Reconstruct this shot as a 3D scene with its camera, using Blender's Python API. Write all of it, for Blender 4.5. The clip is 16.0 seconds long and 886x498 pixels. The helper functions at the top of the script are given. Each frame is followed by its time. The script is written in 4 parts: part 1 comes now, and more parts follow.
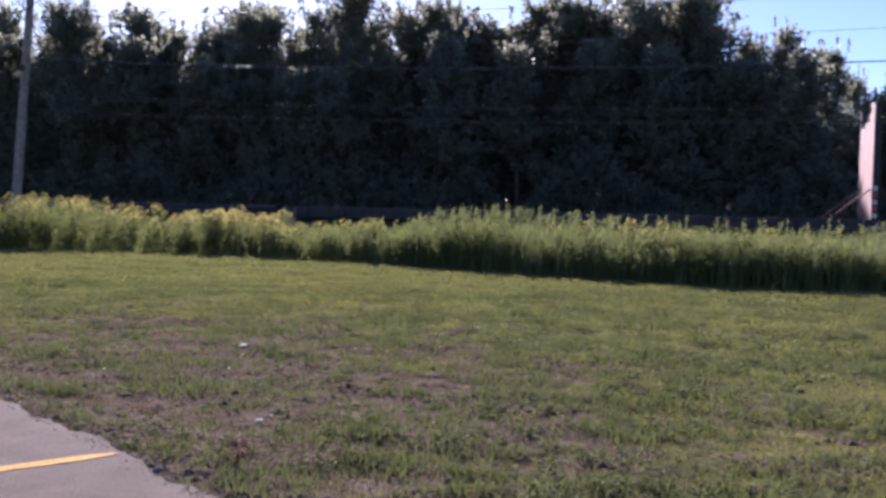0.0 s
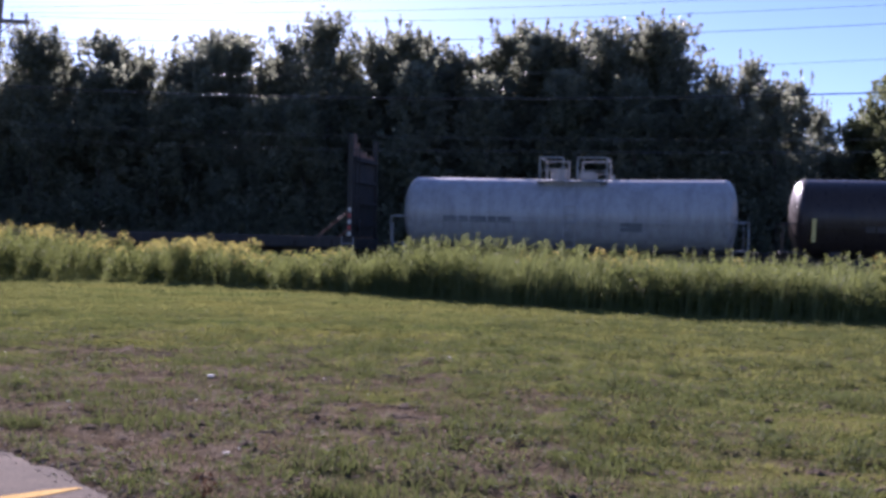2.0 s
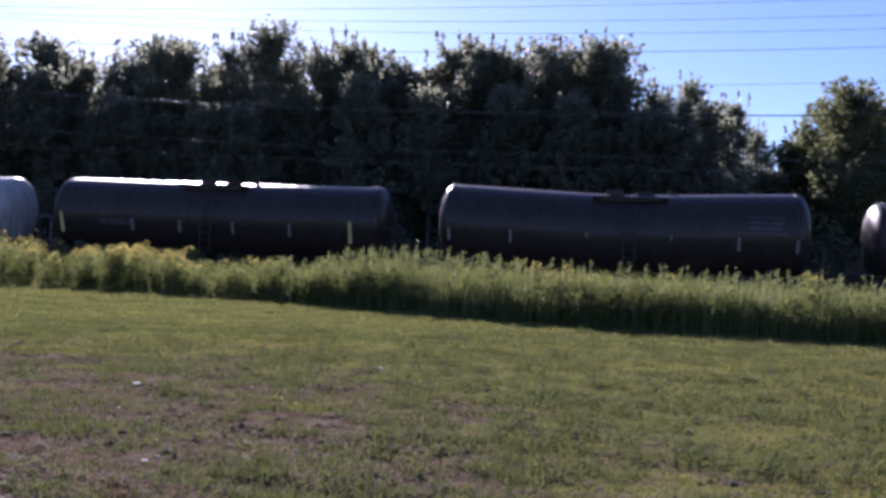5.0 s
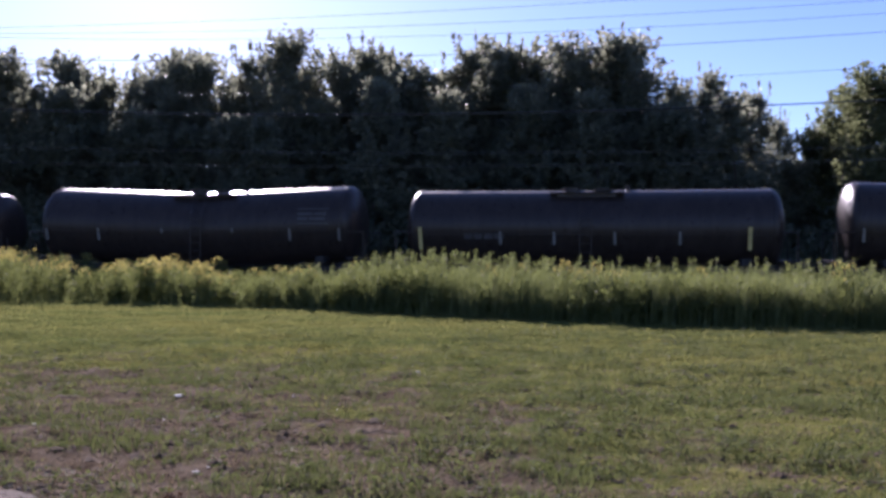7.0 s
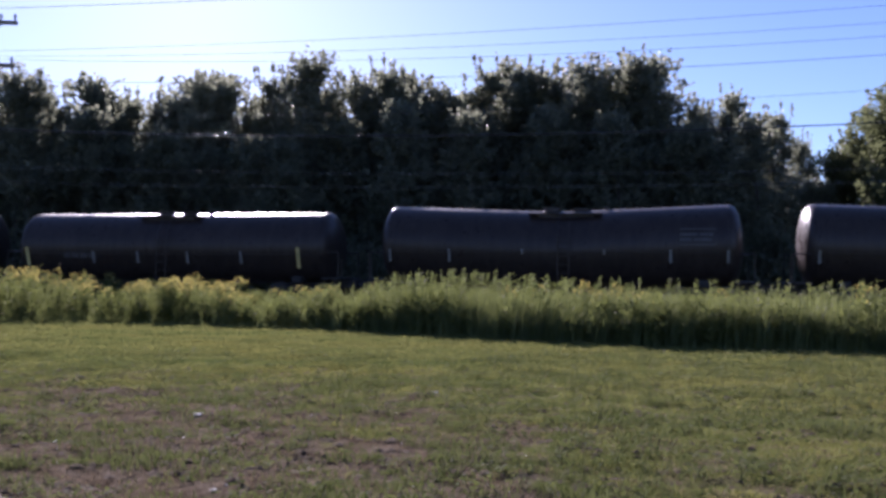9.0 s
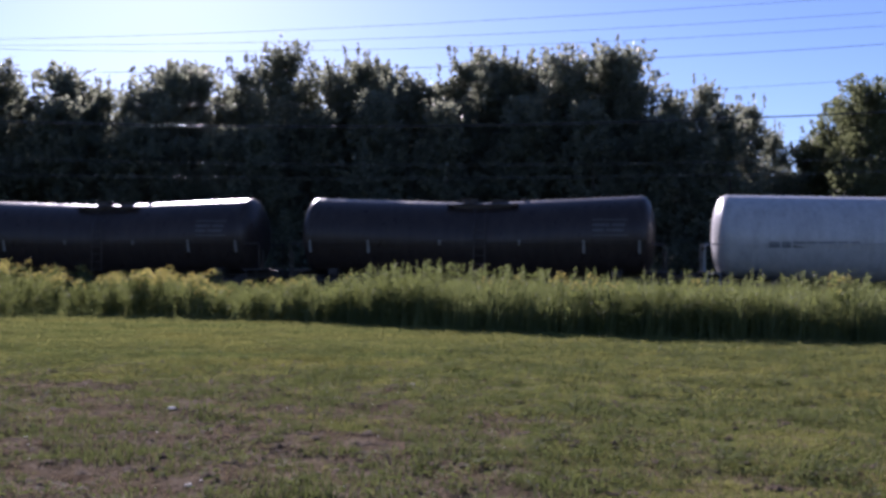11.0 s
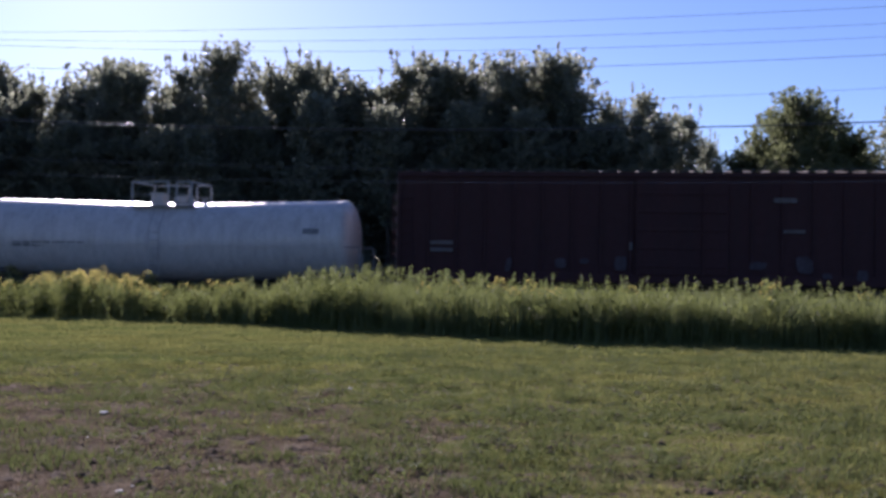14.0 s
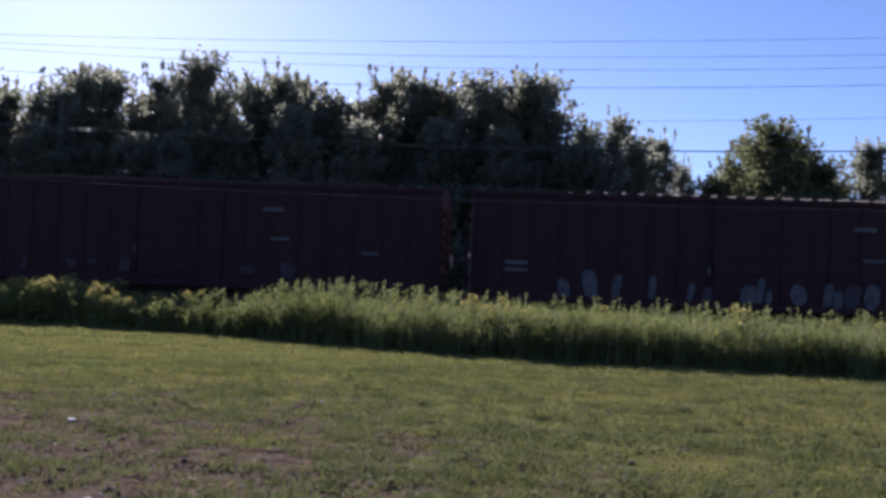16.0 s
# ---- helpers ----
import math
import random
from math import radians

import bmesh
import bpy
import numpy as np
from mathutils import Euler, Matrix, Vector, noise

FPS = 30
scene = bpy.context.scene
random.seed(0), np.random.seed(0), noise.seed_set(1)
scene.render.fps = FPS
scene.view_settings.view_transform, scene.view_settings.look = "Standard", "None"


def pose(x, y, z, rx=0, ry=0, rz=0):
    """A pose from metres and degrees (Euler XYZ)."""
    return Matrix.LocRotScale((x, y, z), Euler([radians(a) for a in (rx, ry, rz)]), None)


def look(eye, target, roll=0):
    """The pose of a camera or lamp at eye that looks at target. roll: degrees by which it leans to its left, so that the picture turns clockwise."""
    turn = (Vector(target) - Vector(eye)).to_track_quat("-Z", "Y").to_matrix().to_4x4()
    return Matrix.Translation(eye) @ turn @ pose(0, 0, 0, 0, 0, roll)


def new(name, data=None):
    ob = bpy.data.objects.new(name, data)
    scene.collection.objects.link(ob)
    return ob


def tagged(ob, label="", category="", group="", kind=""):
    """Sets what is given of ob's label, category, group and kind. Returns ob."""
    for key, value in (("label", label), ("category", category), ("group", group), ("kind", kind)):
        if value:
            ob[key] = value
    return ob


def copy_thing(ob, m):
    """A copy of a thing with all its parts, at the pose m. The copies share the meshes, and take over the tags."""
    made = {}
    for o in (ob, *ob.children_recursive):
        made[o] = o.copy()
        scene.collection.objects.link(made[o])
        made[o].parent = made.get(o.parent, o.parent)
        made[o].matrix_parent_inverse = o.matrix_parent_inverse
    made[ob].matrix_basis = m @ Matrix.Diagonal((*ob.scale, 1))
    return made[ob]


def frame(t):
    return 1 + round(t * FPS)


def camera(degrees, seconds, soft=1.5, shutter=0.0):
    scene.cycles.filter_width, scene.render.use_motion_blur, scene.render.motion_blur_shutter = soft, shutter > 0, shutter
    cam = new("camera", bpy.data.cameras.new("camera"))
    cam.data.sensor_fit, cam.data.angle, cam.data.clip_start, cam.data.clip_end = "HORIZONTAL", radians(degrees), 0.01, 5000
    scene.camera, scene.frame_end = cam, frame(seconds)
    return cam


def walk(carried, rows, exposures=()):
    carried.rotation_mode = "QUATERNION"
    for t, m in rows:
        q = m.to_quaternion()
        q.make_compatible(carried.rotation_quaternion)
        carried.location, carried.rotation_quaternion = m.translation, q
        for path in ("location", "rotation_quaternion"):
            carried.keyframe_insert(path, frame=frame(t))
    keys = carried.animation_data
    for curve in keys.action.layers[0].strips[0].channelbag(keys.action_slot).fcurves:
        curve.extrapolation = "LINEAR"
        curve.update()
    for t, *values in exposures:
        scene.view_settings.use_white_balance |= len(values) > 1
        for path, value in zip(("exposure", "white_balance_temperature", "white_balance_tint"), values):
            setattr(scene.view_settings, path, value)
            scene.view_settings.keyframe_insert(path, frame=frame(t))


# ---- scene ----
cam = camera(48.6, 16.0, soft=3.3)

# seconds, x, y, z, pitch, roll, yaw
PATH = [(t, pose(x, y, z, 90 + p, r, w)) for t, x, y, z, p, r, w in (
    (0.0, -0.007, -0.011, 1.588, -2.62, -1.23, 0.03), (0.5, -0.022, -0.006, 1.606, -1.99, -0.99, -0.83), (1.0, -0.014, 0.003, 1.598, -1.24, -1.13, -0.40),
    (1.5, -0.000, 0.001, 1.600, -0.97, -1.20, -1.60), (2.0, -0.007, -0.002, 1.603, -0.92, -1.35, -1.72), (2.5, -0.008, 0.003, 1.596, -1.09, -1.44, -1.83),
    (3.0, -0.010, -0.008, 1.603, -1.51, -1.41, -1.62), (3.5, -0.015, -0.011, 1.600, -1.51, -1.42, -1.73), (4.0, 0.001, -0.014, 1.612, -0.84, -1.21, -2.54),
    (4.5, 0.080, -0.040, 1.610, 0.10, -2.27, -4.83), (4.7, 0.131, -0.048, 1.590, -0.11, -2.48, -4.92), (6.8, -0.010, -0.089, 1.603, 0.20, 0.29, -4.91),
    (7.0, -0.004, -0.070, 1.598, -0.02, -0.26, -3.69), (7.5, -0.009, -0.063, 1.614, -0.02, -1.03, -2.48), (8.0, -0.001, -0.053, 1.619, 0.77, -1.04, -2.99),
    (8.2, 0.029, -0.120, 1.587, 1.21, -0.59, -2.71), (10.5, 0.008, -0.073, 1.605, 1.01, -0.51, -2.26), (11.0, 0.007, -0.051, 1.595, 0.68, -0.27, -3.94),
    (11.5, 0.001, -0.059, 1.612, 0.56, -0.03, -4.54), (12.0, 0.014, -0.056, 1.598, 0.67, -0.58, -4.47), (12.5, 0.008, -0.048, 1.599, 0.57, -0.53, -4.74),
    (13.0, 0.010, -0.054, 1.599, 0.67, -0.61, -4.79), (13.5, 0.035, -0.051, 1.603, 0.82, -0.71, -6.10), (14.0, 0.015, -0.060, 1.603, 0.94, -0.86, -7.45),
    (14.5, 0.017, -0.064, 1.611, 1.74, -0.18, -8.29), (15.0, 0.015, -0.043, 1.581, 2.08, -0.12, -8.72), (15.5, 0.008, -0.023, 1.582, 1.60, -1.40, -9.53),
    (16.0, -0.030, -0.072, 1.586, 1.96, -2.42, -9.09),
)]
walk(cam, PATH, exposures=((0.0, 1.75, 5650.0, 39.0), (4.5, 1.60, 5650.0, 38.0), (8.0, 1.55, 5700.0, 36.0), (10.5, 1.37, 5700.0, 34.0), (16.0, 1.35, 5700.0, 33.0)))

# ---- sky, sun and exposure ----
SUN_EL, SUN_AZ = radians(23.5), radians(-12.0)     # azimuth clockwise from +y
world = bpy.data.worlds.new("sky")
scene.world = world
world.use_nodes = True
wn = world.node_tree
wn.nodes.clear()
sky = wn.nodes.new("ShaderNodeTexSky")
sky.sky_type, sky.sun_disc = "NISHITA", False
sky.sun_elevation, sky.sun_rotation = SUN_EL, SUN_AZ
sky.air_density, sky.dust_density, sky.ozone_density = 0.82, 0.22, 3.8
bg = wn.nodes.new("ShaderNodeBackground")
bg.inputs["Strength"].default_value = 0.05
wout = wn.nodes.new("ShaderNodeOutputWorld")
wn.links.new(sky.outputs[0], bg.inputs[0])
wn.links.new(bg.outputs[0], wout.inputs[0])

sun_data = bpy.data.lights.new("sun", "SUN")
sun_data.energy, sun_data.angle, sun_data.color = 5.0, radians(0.6), (1.0, 0.93, 0.82)
sun = new("sun", sun_data)
sun_way = Vector((math.sin(SUN_AZ) * math.cos(SUN_EL), math.cos(SUN_AZ) * math.cos(SUN_EL), math.sin(SUN_EL)))
sun.matrix_world = look(sun_way * 60, (0, 0, 0))


# ---- materials ----
def nodes_of(name):
    m = bpy.data.materials.new(name)
    m.use_nodes = True
    n = m.node_tree
    return m, n, n.nodes["Principled BSDF"]


def noise_ramp(n, scale, stops, coords=None, detail=5.0, rough=0.6, stretch=None):
    """Noise on object or world coordinates through a colour ramp."""
    tex = n.nodes.new("ShaderNodeTexNoise")
    tex.inputs["Scale"].default_value, tex.inputs["Detail"].default_value = scale, detail
    tex.inputs["Roughness"].default_value = rough
    src = coords
    if src is None:
        src = n.nodes.new("ShaderNodeTexCoord").outputs["Object"]
    if stretch:
        mp = n.nodes.new("ShaderNodeMapping")
        mp.inputs["Scale"].default_value = stretch
        n.links.new(src, mp.inputs[0])
        src = mp.outputs[0]
    n.links.new(src, tex.inputs["Vector"])
    ramp = n.nodes.new("ShaderNodeValToRGB")
    while len(ramp.color_ramp.elements) < len(stops):
        ramp.color_ramp.elements.new(0.5)
    for e, (p, c) in zip(ramp.color_ramp.elements, stops):
        e.position, e.color = p, (c if len(c) == 4 else (*c, 1))
    n.links.new(tex.outputs["Fac"], ramp.inputs[0])
    return tex, ramp


def mix(n, a, b, fac, blend="MIX"):
    m = n.nodes.new("ShaderNodeMix")
    m.data_type, m.blend_type = "RGBA", blend
    for sock, v in ((m.inputs[0], fac), (m.inputs[6], a), (m.inputs[7], b)):
        if hasattr(v, "is_linked"):
            n.links.new(v, sock)
        else:
            sock.default_value = v if isinstance(v, (int, float)) else (*v, 1)
    return m.outputs[2]


def bump(n, bsdf, height, strength, distance=0.02):
    b = n.nodes.new("ShaderNodeBump")
    b.inputs["Strength"].default_value, b.inputs["Distance"].default_value = strength, distance
    n.links.new(height, b.inputs["Height"])
    n.links.new(b.outputs[0], bsdf.inputs["Normal"])


def painted(name, base, grime, rough=0.45, metal=0.0, amount=0.5, gloss=0.5):
    """Weathered paint: fine speckle, and dirt run down in streaks."""
    m, n, b = nodes_of(name)
    _, r1 = noise_ramp(n, 1.6, ((0.40, (0, 0, 0)), (0.75, (amount, amount, amount))), stretch=(2.2, 2.2, 0.35))
    t2, r2 = noise_ramp(n, 14, ((0.35, (0.86, 0.86, 0.86)), (0.7, (1.06, 1.06, 1.06))))
    c = mix(n, base, grime, r1.outputs[0])
    c = mix(n, c, r2.outputs[0], 0.8, "MULTIPLY")
    n.links.new(c, b.inputs["Base Color"])
    b.inputs["Metallic"].default_value, b.inputs["Specular IOR Level"].default_value = metal, gloss
    _, rr = noise_ramp(n, 5, ((0.3, (rough - 0.1,) * 3), (0.7, (rough + 0.15,) * 3)))
    n.links.new(rr.outputs[0], b.inputs["Roughness"])
    bump(n, b, t2.outputs["Fac"], 0.12, 0.01)
    return m


def leafy(name, dark, light, through_it, share=0.45, rough=0.55, patch=0.25, drift=None):
    """Leaves: light passes through; each leaf has its own tone."""
    m, n, b = nodes_of(name)
    geo = n.nodes.new("ShaderNodeNewGeometry")
    c = mix(n, dark, light, geo.outputs["Random Per Island"])
    _, r = noise_ramp(n, patch, ((0.3, (0.72, 0.75, 0.7)), (0.7, (1.2, 1.15, 1.1))), coords=geo.outputs["Position"])
    c = mix(n, c, r.outputs[0], 1.0, "MULTIPLY")
    if drift:
        _, r = noise_ramp(n, drift, ((0.34, (1.18, 1.06, 0.95)), (0.5, (1.0, 1.0, 1.0)), (0.66, (0.72, 0.84, 0.78))), coords=geo.outputs["Position"], detail=3, stretch=(0.6, 1.6, 1))
        c = mix(n, c, r.outputs[0], 1.0, "MULTIPLY")
    n.links.new(c, b.inputs["Base Color"])
    b.inputs["Roughness"].default_value = rough
    b.inputs["Specular IOR Level"].default_value = 0.2
    tr = n.nodes.new("ShaderNodeBsdfTranslucent")
    c2 = mix(n, c, through_it, 0.6)
    n.links.new(c2, tr.inputs[0])
    sh = n.nodes.new("ShaderNodeMixShader")
    sh.inputs[0].default_value = share
    n.links.new(b.outputs[0], sh.inputs[1])
    n.links.new(tr.outputs[0], sh.inputs[2])
    n.links.new(sh.outputs[0], n.nodes["Material Output"].inputs[0])
    return m


def make_ground_material():
    m, n, b = nodes_of("lawn_soil")
    pos = n.nodes.new("ShaderNodeNewGeometry").outputs["Position"]
    _, soil = noise_ramp(n, 3.4, ((0.30, (0.042, 0.031, 0.021)), (0.48, (0.088, 0.068, 0.046)), (0.68, (0.150, 0.121, 0.088))), coords=pos, detail=8)
    _, turf = noise_ramp(n, 1.1, ((0.3, (0.080, 0.092, 0.026)), (0.55, (0.110, 0.118, 0.036)), (0.8, (0.140, 0.136, 0.048))), coords=pos, detail=8)
    # bare near the pavement, closed turf farther out
    dist = n.nodes.new("ShaderNodeVectorMath")
    dist.operation = "DISTANCE"
    dist.inputs[1].default_value = (-3.5, 7.5, 0)
    n.links.new(pos, dist.inputs[0])
    rng = n.nodes.new("ShaderNodeMapRange")
    rng.inputs[1].default_value, rng.inputs[2].default_value = 2.0, 9.5
    rng.inputs[3].default_value, rng.inputs[4].default_value = 0.25, -0.26
    n.links.new(dist.outputs["Value"], rng.inputs[0])
    t, _ = noise_ramp(n, 0.9, ((0, (0, 0, 0)), (1, (1, 1, 1))), coords=pos, detail=7)
    add = n.nodes.new("ShaderNodeMath")
    n.links.new(t.outputs["Fac"], add.inputs[0])
    n.links.new(rng.outputs[0], add.inputs[1])
    ramp = n.nodes.new("ShaderNodeValToRGB")
    ramp.color_ramp.elements[0].position, ramp.color_ramp.elements[1].position = 0.46, 0.58
    n.links.new(add.outputs[0], ramp.inputs[0])
    _, drift = noise_ramp(n, 0.35, ((0.34, (1.18, 1.06, 0.95)), (0.5, (1.0, 1.0, 1.0)), (0.66, (0.72, 0.84, 0.78))), coords=pos, detail=3, stretch=(0.6, 1.6, 1))
    lawn = mix(n, turf.outputs[0], drift.outputs[0], 1.0, "MULTIPLY")
    n.links.new(mix(n, lawn, soil.outputs[0], ramp.outputs[0]), b.inputs["Base Color"])
    b.inputs["Roughness"].default_value, b.inputs["Specular IOR Level"].default_value = 1.0, 0.0
    fine, _ = noise_ramp(n, 22, ((0, (0, 0, 0)), (1, (1, 1, 1))), coords=pos, detail=8)
    bump(n, b, fine.outputs["Fac"], 0.9, 0.06)
    return m


def speckled(name, a, b_, c, scale=60, rough=0.9, strength=0.5, metal=0.0, big=1.2):
    m, n, b = nodes_of(name)
    pos = n.nodes.new("ShaderNodeTexCoord").outputs["Object"]
    t, fine = noise_ramp(n, scale, ((0.3, a), (0.5, b_), (0.72, c)), coords=pos, detail=6)
    _, large = noise_ramp(n, big, ((0.3, (0.75, 0.75, 0.75)), (0.7, (1.15, 1.15, 1.15))), coords=pos)
    n.links.new(mix(n, fine.outputs[0], large.outputs[0], 1.0, "MULTIPLY"), b.inputs["Base Color"])
    b.inputs["Roughness"].default_value, b.inputs["Metallic"].default_value = rough, metal
    b.inputs["Specular IOR Level"].default_value = 0.5 if rough < 0.6 else 0.2 if rough < 0.9 else 0.04
    bump(n, b, t.outputs["Fac"], strength, 0.01)
    return m


M_GROUND = make_ground_material()
M_SOIL = speckled("crumbled_soil", (0.040, 0.030, 0.020), (0.074, 0.056, 0.038), (0.120, 0.095, 0.068), 30, 1.0, 0.6)
M_ASPHALT = speckled("worn_asphalt", (0.056, 0.044, 0.032), (0.092, 0.073, 0.053), (0.150, 0.120, 0.088), 70, big=2.6)
M_YELLOW = speckled("road_paint_yellow", (0.34, 0.20, 0.05), (0.48, 0.30, 0.08), (0.52, 0.36, 0.13), 45, 0.92, 0.2)
M_BALLAST = speckled("ballast", (0.05, 0.048, 0.045), (0.12, 0.11, 0.10), (0.22, 0.20, 0.19), 16, 0.95, 1.0)
M_TIE = speckled("creosoted_wood", (0.025, 0.02, 0.017), (0.05, 0.042, 0.035), (0.09, 0.08, 0.07), 12)
M_RAIL = speckled("rail_steel", (0.16, 0.10, 0.07), (0.26, 0.18, 0.13), (0.35, 0.28, 0.22), 12, 0.45, 0.2, 0.6)
M_POLE = speckled("weathered_pole_wood", (0.13, 0.11, 0.09), (0.22, 0.19, 0.16), (0.32, 0.28, 0.25), 9, 0.9, 0.4)
M_WIRE = speckled("bare_wire", (0.04, 0.04, 0.045), (0.07, 0.07, 0.075), (0.10, 0.10, 0.105), 20, 0.30, 0.1, 0.7)
M_CABLE = speckled("steel_strand_cable", (0.10, 0.10, 0.10), (0.16, 0.16, 0.16), (0.22, 0.22, 0.22), 20, 0.07, 0.0, 0.9)
M_STRAND = speckled("dark_strand_cable", (0.02, 0.02, 0.02), (0.035, 0.035, 0.035), (0.05, 0.05, 0.05), 20, 0.10, 0.0, 0.2)
M_PORCELAIN = speckled("porcelain", (0.3, 0.28, 0.26), (0.42, 0.4, 0.38), (0.5, 0.48, 0.46), 8, 0.25, 0.05)
M_WHITE = painted("white_tank_paint", (0.44, 0.435, 0.425), (0.20, 0.19, 0.18), 0.32)
M_WHITE_B = painted("grey_white_tank_paint", (0.35, 0.35, 0.35), (0.15, 0.145, 0.14), 0.32, amount=0.6)
M_BLACK = painted("black_tank_paint", (0.030, 0.022, 0.019), (0.060, 0.045, 0.038), 0.34, amount=0.6, gloss=0.30)
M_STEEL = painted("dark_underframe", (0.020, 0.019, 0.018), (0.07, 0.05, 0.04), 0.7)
M_GREYSTEEL = painted("grey_fittings", (0.30, 0.30, 0.30), (0.12, 0.105, 0.09), 0.5)
M_MAROON = painted("oxide_red_paint", (0.044, 0.021, 0.022), (0.030, 0.019, 0.020), 0.8, amount=0.7, gloss=0.15)
M_RIB = painted("worn_roof_paint", (0.16, 0.13, 0.12), (0.07, 0.05, 0.05), 0.32, 0.5, amount=0.7)
# oxide red with sunlight put into the colour, for the boxcars' left ends
M_END_LIT = painted("sunlit_end_oxide_paint", (0.12, 0.065, 0.052), (0.07, 0.04, 0.032), 0.6, amount=0.6)
M_RUST = painted("rusted_bulkhead", (0.25, 0.13, 0.088), (0.12, 0.058, 0.038), 0.7, amount=0.8)
M_DECK = speckled("deck_planks", (0.07, 0.055, 0.04), (0.13, 0.105, 0.08), (0.20, 0.17, 0.14), 9, 0.9)
M_REFLECT = speckled("reflector_yellow", (0.45, 0.36, 0.12), (0.62, 0.50, 0.20), (0.70, 0.6, 0.3), 30, 0.4, 0.1)
M_REFLECT_PALE = speckled("reflector_pale", (0.16, 0.16, 0.15), (0.24, 0.235, 0.22), (0.30, 0.29, 0.27), 30, 0.4, 0.1)
M_LETTER_DARK = speckled("dark_lettering", (0.10, 0.11, 0.12), (0.15, 0.16, 0.17), (0.22, 0.22, 0.22), 20, 0.6, 0.1)
M_LETTER_PALE = speckled("pale_lettering", (0.06, 0.055, 0.055), (0.085, 0.08, 0.08), (0.12, 0.115, 0.115), 20, 0.6, 0.1)
M_GRAFFITI = speckled("pale_spray_paint", (0.045, 0.043, 0.048), (0.075, 0.074, 0.082), (0.11, 0.108, 0.118), 6, 0.6, 0.1)
M_GRAFFITI_B = speckled("blue_spray_paint", (0.034, 0.026, 0.030), (0.044, 0.037, 0.045), (0.060, 0.052, 0.062), 6, 0.6, 0.1)
M_BARK = speckled("bark", (0.05, 0.042, 0.035), (0.10, 0.085, 0.07), (0.17, 0.15, 0.13), 14, 0.95, 0.9)
M_LEAF = leafy("tree_leaves", (0.080, 0.092, 0.066), (0.140, 0.150, 0.108), (0.34, 0.36, 0.25), 0.54, 0.5)
M_LEAF_B = leafy("tree_leaves_light", (0.088, 0.100, 0.070), (0.155, 0.165, 0.118), (0.38, 0.40, 0.28), 0.56, 0.5)
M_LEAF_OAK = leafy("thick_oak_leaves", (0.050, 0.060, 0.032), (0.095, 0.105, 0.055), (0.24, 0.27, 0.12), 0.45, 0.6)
M_GRASS = leafy("lawn_blades", (0.102, 0.105, 0.035), (0.134, 0.135, 0.046), (0.26, 0.27, 0.08), 0.36, 0.85, 0.9, 0.35)
M_THATCH = leafy("dry_blades", (0.10, 0.075, 0.045), (0.21, 0.165, 0.10), (0.28, 0.22, 0.13), 0.3, 0.85, 0.9)
M_WEED = leafy("weed_leaves", (0.062, 0.074, 0.024), (0.125, 0.138, 0.046), (0.27, 0.31, 0.09), 0.34, 0.8, 0.35)
M_REED = leafy("reed_blades", (0.070, 0.085, 0.035), (0.130, 0.148, 0.056), (0.26, 0.30, 0.10), 0.34, 0.75, 0.35)
M_BLOOM = leafy("goldenrod_bloom", (0.26, 0.215, 0.062), (0.41, 0.335, 0.095), (0.50, 0.43, 0.13), 0.45, 0.85, 0.35)
M_CLOVER = leafy("broad_weed_leaves", (0.044, 0.054, 0.022), (0.090, 0.106, 0.038), (0.17, 0.20, 0.06), 0.30, 0.85, 0.8)
M_RED = speckled("red_reflector", (0.30, 0.03, 0.02), (0.42, 0.05, 0.04), (0.5, 0.08, 0.06), 30, 0.4, 0.1)
M_CHIPS = speckled("stone_chips", (0.13, 0.11, 0.09), (0.22, 0.19, 0.165), (0.34, 0.31, 0.28), 40, 0.9, 0.4)
M_DOCK = leafy("dead_dock", (0.060, 0.034, 0.020), (0.12, 0.065, 0.036), (0.16, 0.09, 0.045), 0.2, 0.9, 0.8)
M_STONE = speckled("pale_stone", (0.42, 0.39, 0.34), (0.56, 0.52, 0.46), (0.70, 0.66, 0.59), 25, 0.8, 0.5)


# ---- building helpers ----
def part(name, bm, material, parent, label="", smooth=False):
    me = bpy.data.meshes.new(name)
    bm.to_mesh(me)
    bm.free()
    me.materials.append(material)
    if smooth:
        for p in me.polygons:
            p.use_smooth = True
    ob = new(name, me)
    ob.parent = parent
    return tagged(ob, label)


def box(bm, cx, cy, cz, sx, sy, sz, turn=None):
    m = Matrix.Translation((cx, cy, cz))
    if turn:
        m = m @ turn
    bmesh.ops.create_cube(bm, size=1, matrix=m @ Matrix.Diagonal((sx, sy, sz, 1)))
    return bm


def rod(bm, a, b, r, r2=None, seg=8):
    a, b = Vector(a), Vector(b)
    m = Matrix.Translation((a + b) / 2) @ (b - a).to_track_quat("Z", "Y").to_matrix().to_4x4()
    bmesh.ops.create_cone(bm, cap_ends=True, segments=seg, radius1=r, radius2=r if r2 is None else r2, depth=(b - a).length, matrix=m)
    return bm


def bar(a, b, r, seg=8):
    return rod(bmesh.new(), a, b, r, seg=seg)


def block(*a, **k):
    bm = box(bmesh.new(), *a, **k)
    return bm


def bevelled(bm, w, seg=2):
    bmesh.ops.bevel(bm, geom=bm.edges[:], offset=w, segments=seg, affect="EDGES")
    return bm


